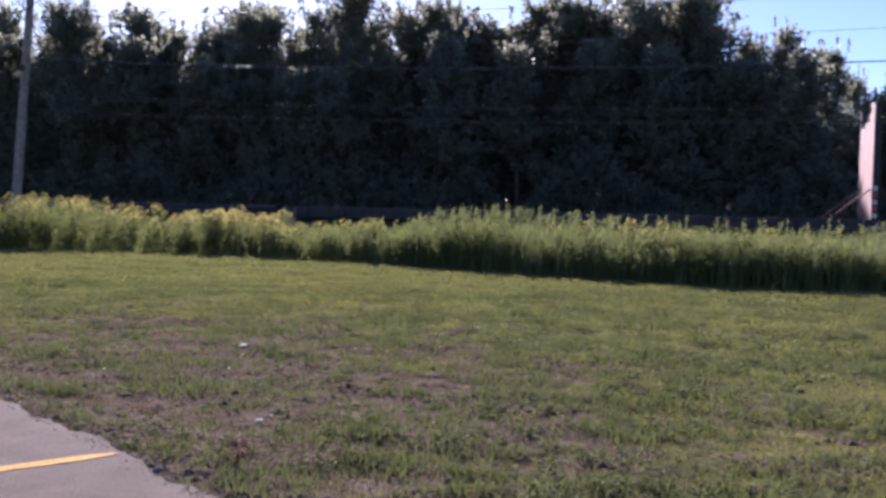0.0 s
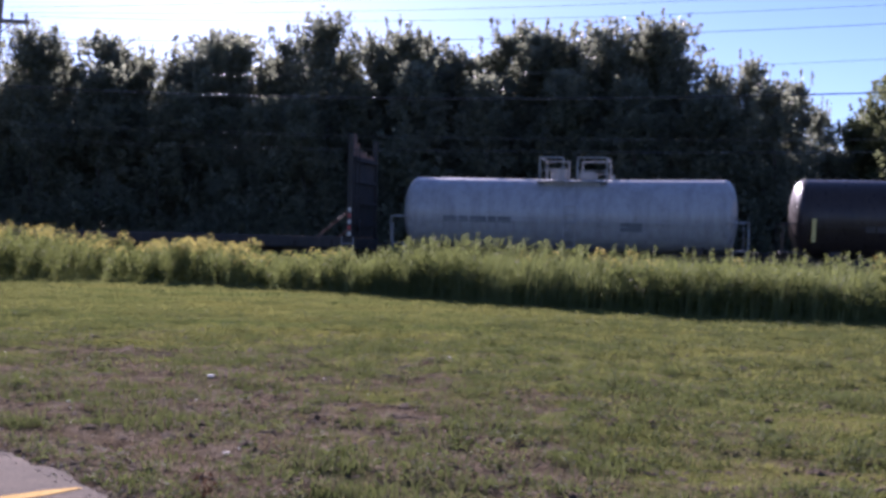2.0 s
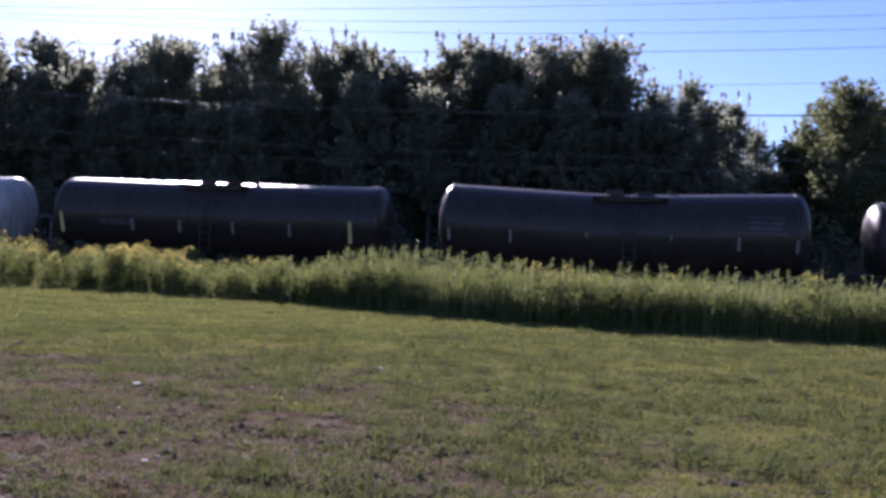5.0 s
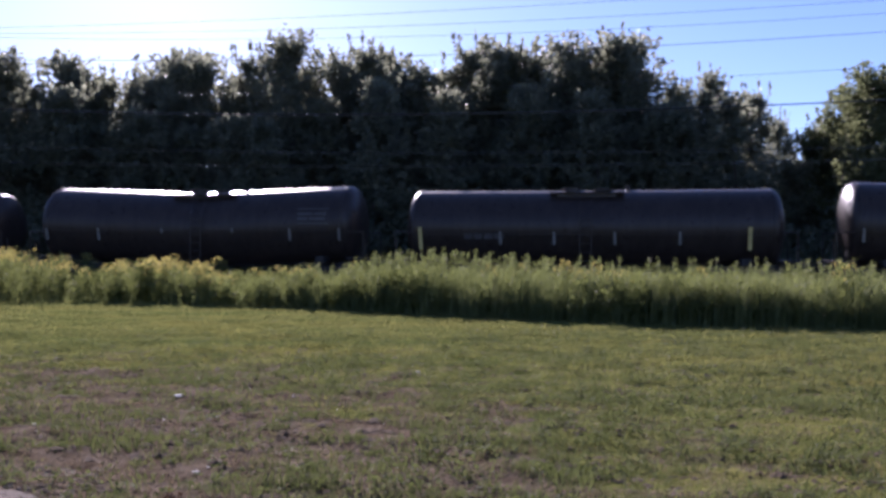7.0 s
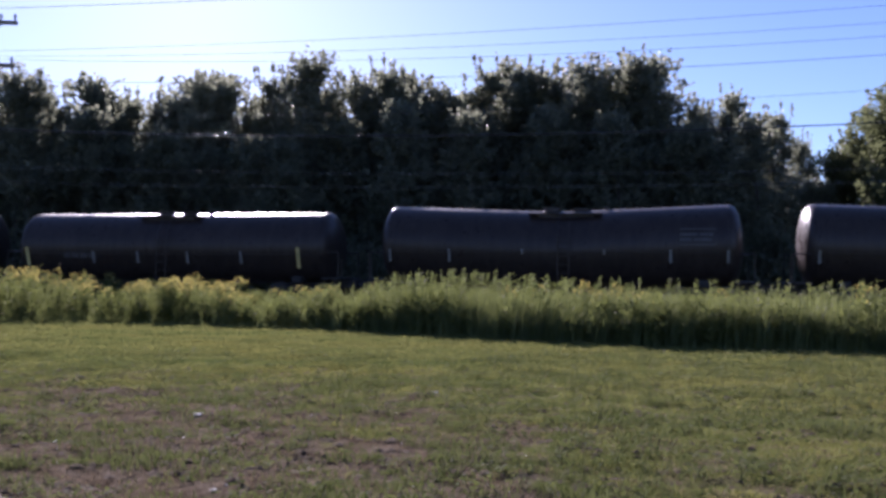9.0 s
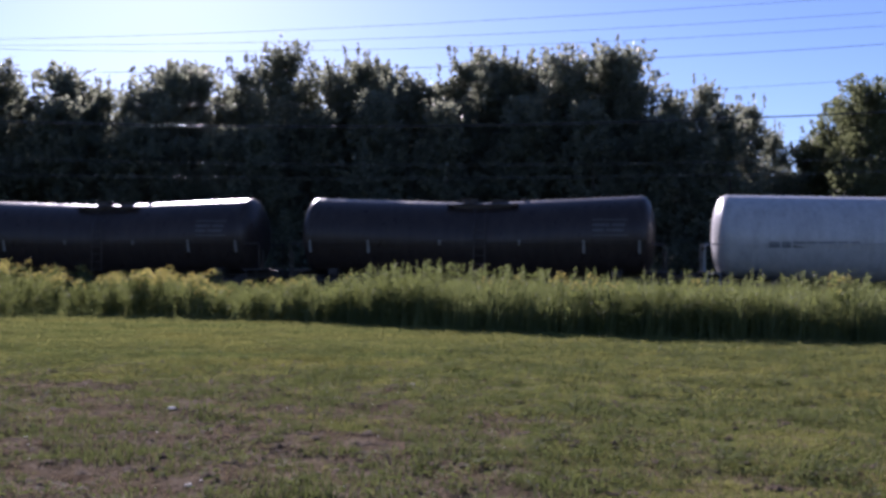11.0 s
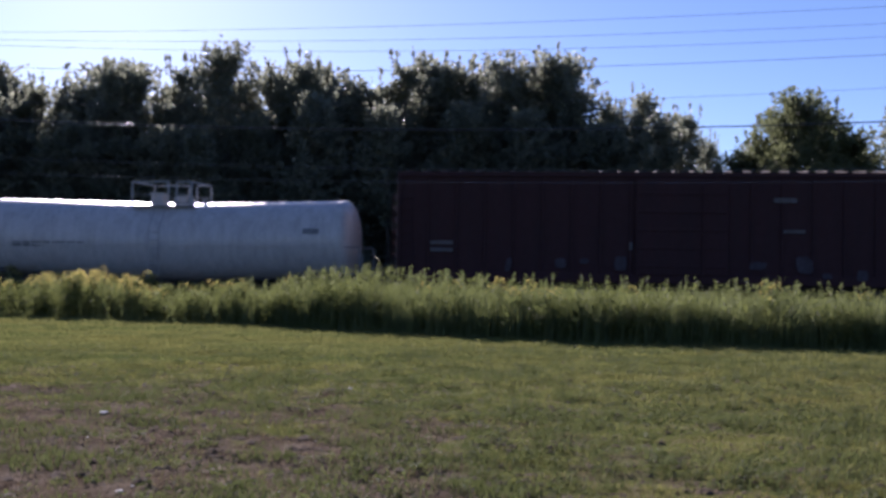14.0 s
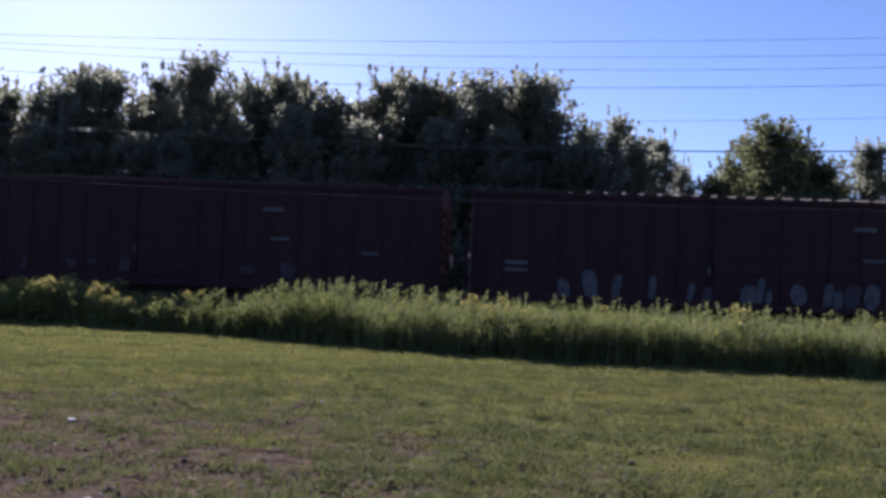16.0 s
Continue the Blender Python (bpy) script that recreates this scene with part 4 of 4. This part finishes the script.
def build_undergrowth():
    # shrubs and saplings at the foot of the woods
    n = 52000
    x = rng.uniform(-45, 48, n)
    y = TRACK_Y + 15.0 + SLOPE * x * 0.6 + rng.gamma(2.0, 1.8, n)
    lump = 0.5 + 0.5 * np.sin(x * 0.9 + 1.7 * np.sin(x * 0.31)) * np.sin(y * 0.6 + x * 0.23)
    z = rng.random(n) ** 1.3 * (1.2 + 3.4 * lump)
    c = np.stack([x, y, z], 1)
    v, f = leaves(c, rng.normal(size=(n, 3)) + (0, 0, 0.2), rng.uniform(0.18, 0.36, n), rng.uniform(0.12, 0.22, n))
    stuff("undergrowth", v, f, M_LEAF, "dense dark shrubs at the foot of the trees", "undergrowth")
    # deep woods behind the front rows
    n = 52000
    x = rng.uniform(-75, 80, n)
    y = 78 + rng.gamma(2.0, 4.0, n) + SLOPE * x * 0.5
    z = rng.random(n) ** 0.8 * (8.6 + 1.6 * np.sin(x * 0.42) + 1.1 * np.sin(x * 1.13 + 2)) * (1 - 0.25 * (x > 27))
    v, f = leaves(np.stack([x, y, z], 1), rng.normal(size=(n, 3)), rng.uniform(0.5, 0.9, n), rng.uniform(0.4, 0.65, n))
    stuff("far_woods", v, f, M_LEAF, "deep green woods behind the front trees", "woods")


build_undergrowth()


# ---- weed belt between the lawn and the track ----
def belt_points(n, x0, x1, d0, d1, power=1.0):
    x = rng.uniform(x0, x1, n)
    d = d0 + (d1 - d0) * rng.random(n) ** power
    return x, lawn_edge(x) + d


def plant(x, y, h, lean=0.10):
    """Feet and tops of upright stems."""
    n = len(x)
    foot = np.stack([x, y, np.zeros(n)], 1)
    tilt = rng.normal(0, lean, (n, 2)) * h[:, None]
    return foot, foot + np.concatenate([tilt, h[:, None]], 1)


def leaf_stems(x, y, h, per, size):
    """Stems set with narrow leaves from knee height to the top."""
    foot, tip = plant(x, y, h)
    n = len(x)
    k = rng.random((n, per)) ** 0.8 * 0.86 + 0.12
    c = foot[:, None] + (tip - foot)[:, None] * k[..., None]
    a = rng.uniform(0, 2 * np.pi, (n, per))
    out = np.stack([np.cos(a), np.sin(a), rng.uniform(0.1, 0.9, (n, per))], -1)
    s = size * (0.6 + 0.8 * rng.random((n, per))) * (1.15 - 0.5 * k)
    c = c + out * s[..., None] * 0.45
    lv = leaves(c.reshape(-1, 3), out.reshape(-1, 3), s.ravel(), s.ravel() * 0.24)
    quads = lv
    sv, sf = blades(foot, tip, 0.014, 0.0)
    return quads, (sv, sf), tip


def tri(quads):
    v, f = quads
    return v, np.concatenate([f[:, [0, 1, 2]], f[:, [0, 2, 3]]])


def plumes(tip, per, size):
    """Arching flower sprays at the stem tops."""
    n = len(tip)
    a = rng.uniform(0, 2 * np.pi, (n, per))
    k = rng.random((n, per))
    out = np.stack([np.cos(a), np.sin(a), rng.uniform(-0.1, 0.8, (n, per))], -1)
    c = tip[:, None] + np.stack([np.zeros_like(k), np.zeros_like(k), -0.28 * k], -1) + out * (0.03 + 0.17 * k)[..., None]
    return leaves(c.reshape(-1, 3), out.reshape(-1, 3), size * (0.6 + 0.8 * rng.random(n * per)), size * 0.55)


def wave(x, knots):
    return np.interp(x, [k[0] for k in knots], [k[1] for k in knots])


TOPS = ((-40, 1.6), (-14, 1.55), (-11.5, 1.52), (-10.0, 1.28), (-9.0, 1.02), (-8.4, 1.16), (-6.2, 1.24), (-5.2, 1.18), (-4.9, 0.90), (-3.5, 0.94), (-2.0, 1.05),
        (-0.6, 1.16), (0.3, 1.42), (2.0, 1.42), (3.5, 1.30), (5.0, 1.28), (8.0, 1.26), (10.0, 1.24), (14, 1.20), (40, 1.3))
GOLD = ((-40, 0.5), (-13, 0.5), (-9.5, 0.5), (-8.4, 0.95), (-5.0, 0.95), (-4.5, 0.12), (-3.0, 0.2), (-1.5, 0.15), (-0.3, 0.03), (1.2, 0.05), (1.7, 0.15), (2.6, 0.02), (3.4, 0.03),
        (4.0, 0.6), (5.4, 0.6), (5.9, 0.05), (8.4, 0.03), (9.0, 0.25), (9.8, 0.05), (14, 0.08), (40, 0.1))
GRASSY = ((-40, 0.1), (-3.0, 0.15), (-1.5, 0.4), (-0.6, 0.95), (2.6, 1.0), (3.6, 0.95), (6.0, 0.9), (8.0, 0.95), (12, 0.9), (40, 0.8))


def hollow(x, y):
    """Thin places in the stand: a gap by the reeds, and one in the goldenrod."""
    d = y - lawn_edge(x)
    a = np.exp(-(((x - 1.65 - 0.07 * d) / 0.34) ** 2))
    b = np.exp(-(((x + 9.1) / 0.35) ** 2))
    return np.clip(1 - 0.45 * a - 0.8 * b, 0, 1)


def build_weeds():
    # three in four stand in domed clumps, the rest stray between them
    cx, cy = belt_points(430, -22, 20, 0.25, 6.3, 1.25)
    rise, wide = rng.uniform(0.80, 1.10, len(cx)), rng.uniform(0.28, 0.55, len(cx))
    pick = rng.integers(0, len(cx), 5600)
    ox, oy = rng.normal(0, 0.55, (2, len(pick))) * wide[pick]
    sx, sy = belt_points(1900, -22, 20, 0.1, 6.5, 1.35)
    x, y = np.concatenate([cx[pick] + ox, sx]), np.concatenate([cy[pick] + oy, sy])
    dome = np.concatenate([rise[pick] * np.clip(1.02 - 0.22 * (ox ** 2 + oy ** 2) / (0.55 * wide[pick]) ** 2 / 2, 0.5, 1), rng.uniform(0.5, 0.82, len(sx))])
    keep = (rng.random(len(x)) < hollow(x, y)) & (y > lawn_edge(x)) & (rng.random(len(x)) < np.where(x > -0.5, 0.72, 1.0))
    x, y, dome = x[keep], y[keep], dome[keep]
    d = y - lawn_edge(x)
    h = wave(x, TOPS) * dome * rng.normal(0.97, 0.05, len(x)) * np.clip(0.80 + d * 0.5, 0.80, 1.0)
    lump = 0.5 + 0.5 * np.sin(x * 1.9 + 1.1 * np.sin(y * 1.3))
    gold = (rng.random(len(x)) < wave(x, GOLD) * (0.45 + 0.7 * lump)) & ((x < 0) | (d < 2.0)) & (h > 0.84 * wave(x, TOPS))
    quads, stems, tip = leaf_stems(x, y, h, 24, 0.17)
    v, f = join_meshes((tri(quads), stems))
    stand = stuff("weed_stand", v, f, M_WEED, "tall green goldenrod and weeds along the lawn", "weeds")
    v, f = plumes(tip[gold], 26, 0.055)
    stuff("flower_plumes", v, f, M_BLOOM, "", "", stand)

    # reeds and tall grass, highest in the middle of the belt
    x, y = belt_points(6400, -6, 20, 0.0, 5.5, 1.1)
    keep = (rng.random(len(x)) < wave(x, GRASSY)) & (rng.random(len(x)) < hollow(x, y))
    x, y = x[keep], y[keep]
    per = 9
    xx, yy = np.repeat(x, per) + rng.normal(0, 0.06, len(x) * per), np.repeat(y, per) + rng.normal(0, 0.06, len(x) * per)
    hh = np.repeat(wave(x, TOPS) * rng.uniform(0.64, 0.98, len(x)) * np.where((x > -1.0) & (x < 3.4), 0.96, 1.0), per) * rng.uniform(0.55, 1.05, len(x) * per)
    hh *= np.clip(0.6 + (yy - lawn_edge(xx)) * 0.6, 0.6, 1.0)
    foot = np.stack([xx, yy, np.zeros_like(xx)], 1)
    lean = rng.normal(0, 0.17, (len(xx), 2)) * hh[:, None] + (0.05, 0)
    tip = foot + np.concatenate([lean, hh[:, None]], 1)
    v, f = blades(foot, tip, rng.uniform(0.014, 0.03, len(xx)), 0.3)
    stuff("reed_grass", v, f, M_REED, "tall arching green reed grass in the ditch", "tall grass")

    # a few tall stalks with feathery heads over the reeds
    x, y = belt_points(420, -3.0, 16, 0.6, 5.0)
    x = x[(s := rng.random(len(x)) < np.where((x > -0.8) & (x < 3.6), 1.0, 0.3))]
    y = y[s]
    foot, tip = plant(x, y, wave(x, TOPS) * rng.uniform(0.92, 1.16, len(x)), 0.07)
    sv, sf = blades(foot, tip, 0.016, 0.05)
    k = 16
    c = np.repeat(tip, k, 0) - np.stack([np.zeros(len(tip) * k)] * 2 + [rng.random(len(tip) * k) * 0.30], 1) + rng.normal(0, 0.025, (len(tip) * k, 3))
    hv, hf = tri(leaves(c, rng.normal(0, 0.5, (len(c), 3)) + (0.3, 0, 0.8), 0.10, 0.03))
    v, f = join_meshes(((sv, sf), (hv, hf)))
    stuff("reed_stalks", v, f, M_REED, "tall reed stalks with feathery heads", "reeds")

    # low tangle in front of and behind the stand
    x, y = belt_points(9000, -22, 20, -0.35, 9.5, 1.6)
    foot, tip = plant(x, y, rng.uniform(0.12, 0.55, len(x)) * np.clip(0.3 + (y - lawn_edge(x)), 0.3, 1.1), 0.35)
    v, f = blades(foot, tip, 0.022, 0.25)
    stuff("rough_grass", v, f, M_REED, "unmown rough grass at the foot of the weeds", "grass")


build_weeds()


# ---- lawn ----
def bare(x, y):
    """How bare the soil is: most by the pavement, none far out."""
    d = np.hypot(x + 3.5, y - 7.5)
    n = (np.sin(x * 2.3 + 1.7 * np.sin(y * 1.9)) + np.sin(y * 3.1 + 1.3 * np.sin(x * 2.7 + 1)) + np.sin(x * 5.3 - y * 4.1)) / 3
    scar = np.exp(-((x - 0.9) / 0.7) ** 2 - ((y - 6.9) / 0.25) ** 2) + np.exp(-((x - 3.6) / 0.5) ** 2 - ((y - 7.2) / 0.2) ** 2) + np.exp(-((x - 0.8) / 0.9) ** 2 - ((y - 8.6) / 0.3) ** 2)
    return np.clip(1.34 - 0.102 * d + 0.46 * n + 0.75 * scar, 0.03, 0.985)


def lawn_points(n, lo, hi, spread=0.62):
    y = lo + (hi - lo) * rng.random(n)
    x = rng.uniform(-1, 1, n) * (y * spread + 1.0) + y * 0.06
    keep = (y > pave_edge(x) + 0.03 * rng.normal(size=n)) & (y < lawn_edge(x) + 0.2)
    return x[keep], y[keep]


def build_lawn():
    sets = []
    for n, lo, hi, size, w in ((105000, 4.2, 9.5, 0.038, 0.008), (95000, 9.5, 16, 0.048, 0.012), (82000, 16, 30, 0.034, 0.024)):
        x, y = lawn_points(n, lo, hi)
        keep = rng.random(len(x)) > bare(x, y)
        x, y = x[keep], y[keep]
        clump = 0.5 + 0.5 * np.sin(x * 7.1 + 2 * np.sin(y * 5.3)) * np.sin(y * 8.3 + x * 2.1)
        h = size * (0.35 + 0.9 * rng.random(len(x))) * (0.6 + 0.8 * clump) * (1.1 - 0.45 * bare(x, y))
        foot = np.stack([x, y, ground_z(x, y) - 0.005], 1)
        tip = foot + np.concatenate([rng.normal(0, 0.55, (len(x), 2)) * h[:, None], h[:, None]], 1)
        sets.append((foot, tip, np.full(len(x), w)))
    foot, tip, w = (np.concatenate(q) for q in zip(*sets))
    v, f = blades(foot, tip, w, 0.25)
    stuff("lawn_grass", v, f, M_GRASS, "short patchy yellow-green mown grass", "grass")

    x, y = lawn_points(60000, 4.2, 15)
    keep = rng.random(len(x)) < 0.25 + bare(x, y) * 0.6
    x, y = x[keep], y[keep]
    foot = np.stack([x, y, ground_z(x, y)], 1)
    a = rng.uniform(0, 2 * np.pi, len(x))
    ln = rng.uniform(0.015, 0.065, len(x))
    tip = foot + np.stack([np.cos(a) * ln, np.sin(a) * ln, rng.uniform(0.002, 0.035, len(x))], 1)
    v, f = blades(foot, tip, 0.007, 0.1)
    stuff("dry_thatch", v, f, M_THATCH, "dry brown grass litter on bare soil", "dry grass")

    # longer tufts that the mower left
    cx, cy = lawn_points(1000, 4.4, 18)
    x, y = np.repeat(cx, 5), np.repeat(cy, 5)
    x, y = x + rng.normal(0, 0.22, len(x)), y + rng.normal(0, 0.09, len(x))
    keep = y > pave_edge(x) + 0.18
    x, y = x[keep], y[keep]
    per = 20
    big = np.repeat(0.050 + 0.12 * rng.random(len(x)) ** 2.2, per)
    cx, cy = np.repeat(x, per) + rng.normal(0, 0.85, len(big)) * big, np.repeat(y, per) + rng.normal(0, 0.55, len(big)) * big
    foot = np.stack([cx, cy, ground_z(cx, cy) - 0.005], 1)
    tall = big * rng.uniform(0.35, 1.0, len(big))
    tip = foot + np.concatenate([rng.normal(0, 0.5, (len(big), 2)) * tall[:, None], tall[:, None]], 1)
    v, f = blades(foot, tip, 0.007, 0.3)
    stuff("grass_tufts", v, f, M_CLOVER, "longer dark tufts of grass in the patchy lawn", "grass")

    # clods of dark soil where the turf is worn through
    x, y = lawn_points(15000, 4.4, 16)
    keep = rng.random(len(x)) < 0.8 * bare(x, y) ** 1.5 * (np.sin(x * 4.1 + 1.5 * np.sin(y * 3.3)) * np.sin(y * 6.7 + x) > -0.15)
    x, y = x[keep], y[keep]
    n = len(x)
    s = np.minimum(0.010 + rng.gamma(1.6, 0.007, n), 0.036)
    corner = np.array([(1.7, 0, 0), (0.7, 0.9, 0), (-1.3, 0.6, 0), (-1.5, -0.5, 0), (0.5, -1, 0), (0.1, 0.1, 0.65)])
    v = np.stack([x, y, ground_z(x, y)], 1)[:, None] + corner[None] * s[:, None, None] * rng.uniform(0.6, 1.4, (n, 6, 1))
    faces = np.array([(0, 1, 5), (1, 2, 5), (2, 3, 5), (3, 4, 5), (4, 0, 5)])
    f = faces[None] + 6 * np.arange(n)[:, None, None]
    stuff("soil_clods", v.reshape(-1, 3), f.reshape(-1, 3), M_SOIL, "crumbled brown soil clods on worn turf", "soil")

    # broad-leaved weeds in tufts
    x, y = lawn_points(2300, 4.4, 19)
    keep = rng.random(len(x)) < np.where(x > 0.3, 1.0, 0.55) * (0.25 + 0.75 * (np.sin(x * 1.3 + 2) * np.sin(y * 1.1 + x * 0.4) > -0.2))
    x, y = x[keep], y[keep]
    per = 26
    big = np.repeat(rng.uniform(0.04, 0.11, len(x)), per)
    ang, rad = rng.uniform(0, 2 * np.pi, len(big)), np.sqrt(rng.random(len(big)))
    cx, cy = np.repeat(x, per) + big * rad * np.cos(ang) * 1.3, np.repeat(y, per) + big * rad * np.sin(ang) * 1.3
    c = np.stack([cx, cy, ground_z(cx, cy) + 0.012 + big * 0.9 * (1 - rad ** 2) * rng.random(len(big)) + 0.01], 1)
    out = np.stack([np.cos(ang), np.sin(ang), rng.uniform(-0.2, 0.8, len(big))], 1)
    v, f = leaves(c, out, rng.uniform(0.022, 0.05, len(big)), rng.uniform(0.012, 0.024, len(big)))
    stuff("lawn_weeds", v, f, M_CLOVER, "low tufts of broad-leaved weeds in the lawn", "weeds")


build_lawn()


# ---- small pale stones and scraps on the lawn ----
def build_stones():
    rnd = random.Random(5)
    shapes = []
    for k in range(4):
        bm = bmesh.new()
        bmesh.ops.create_icosphere(bm, subdivisions=1, radius=0.03)
        for v in bm.verts:
            v.co *= rnd.uniform(0.7, 1.2)
            v.co.z *= 0.38
        me = bpy.data.meshes.new("stone")
        bm.to_mesh(me)
        bm.free()
        me.materials.append(M_STONE)
        shapes.append(me)
    spots = [(-2.13, 10.5, 1.5), (-3.05, 8.86, 1.1), (-1.30, 6.98, 1.0), (0.49, 12.5, 1.3)]
    while len(spots) < 120:
        y = rnd.uniform(6.0, 13.5)
        x = rnd.uniform(-0.46, 0.30) * y
        if y > pave_edge(x) + 0.1:
            spots.append((x, y, rnd.uniform(0.15, 0.5)))
    for i, (x, y, s) in enumerate(spots):
        ob = new("stone", shapes[i % 4])
        tagged(ob, "small pale stone lying on the patchy lawn", "stone", "pale stones on the lawn")
        ob.matrix_basis = pose(x, y, float(ground_z(x, y)) + 0.012 * s, 0, 0, 70 * i) @ Matrix.Diagonal((s, s, s, 1))


build_stones()


def build_gravel():
    # loose chips along the broken edge of the asphalt
    n = 1100
    x = rng.uniform(-4.6, 0.8, n)
    y = pave_edge(x) + rng.normal(0.10, 0.13, n)
    z = np.where(y < pave_edge(x), 0.014, ground_z(x, y) + 0.004)
    s = rng.gamma(2.0, 0.0022, n) + 0.002
    corner = np.array([(1, 0, 0), (0, 1, 0), (-1, 0, 0), (0, -1, 0), (0, 0, 0.8), (0, 0, -0.5)])
    v = np.stack([x, y, z], 1)[:, None] + corner[None] * s[:, None, None] * rng.uniform(0.6, 1.3, (n, 6, 1))
    faces = np.array([(0, 1, 4), (1, 2, 4), (2, 3, 4), (3, 0, 4), (1, 0, 5), (2, 1, 5), (3, 2, 5), (0, 3, 5)])
    f = faces[None] + 6 * np.arange(n)[:, None, None]
    stuff("gravel", v.reshape(-1, 3), f.reshape(-1, 3), M_CHIPS, "loose stone chips along the broken asphalt edge", "gravel")


build_gravel()


def build_dock(x, y):
    """A dead, rust-brown dock stalk by the pavement's edge."""
    plant_ = new("dock_plant")
    tagged(plant_, "dead rust-brown dock stalk in the lawn", "plant")
    plant_.location = (x, y, float(ground_z(x, y)))
    n = 14
    a = rng.uniform(0, 2 * np.pi, n)
    tip = np.stack([0.10 * np.cos(a), 0.08 * np.sin(a), rng.uniform(0.08, 0.19, n)], 1)
    v, f = blades(np.zeros((n, 3)), tip, 0.008, 0.2)
    ob = new("stalk", fast_mesh("stalk", v, f, M_DOCK))
    ob.parent = plant_
    k = rng.integers(0, n, 120)
    c = tip[k] * rng.uniform(0.45, 1.0, (120, 1)) + rng.normal(0, 0.008, (120, 3))
    v, f = leaves(c, rng.normal(size=(120, 3)), 0.022, 0.014)
    ob = tagged(new("seed_heads", fast_mesh("seed_heads", v, f, M_DOCK)), kind="stuff")
    ob.parent = plant_


build_dock(-1.21, 5.8)


# ---- what moves: the train, to the left at a steady pace ----
SPEED = 8.424


def motions():
    for car, s0 in cars:
        walk(car, [(float(t), Matrix.Translation(on_track(s0 - SPEED * t, 0, RAIL_Z)) @ pose(0, 0, 0, 0, 0, TRACK_TURN)) for t in range(17)])
    turn = math.degrees(SPEED / WHEEL_R)
    for wheel, ax in wheelsets:
        walk(wheel, [(2 * i / FPS, pose(ax, 0, WHEEL_R, 0, -turn * 2 * i / FPS, 0)) for i in range(241)])


motions()
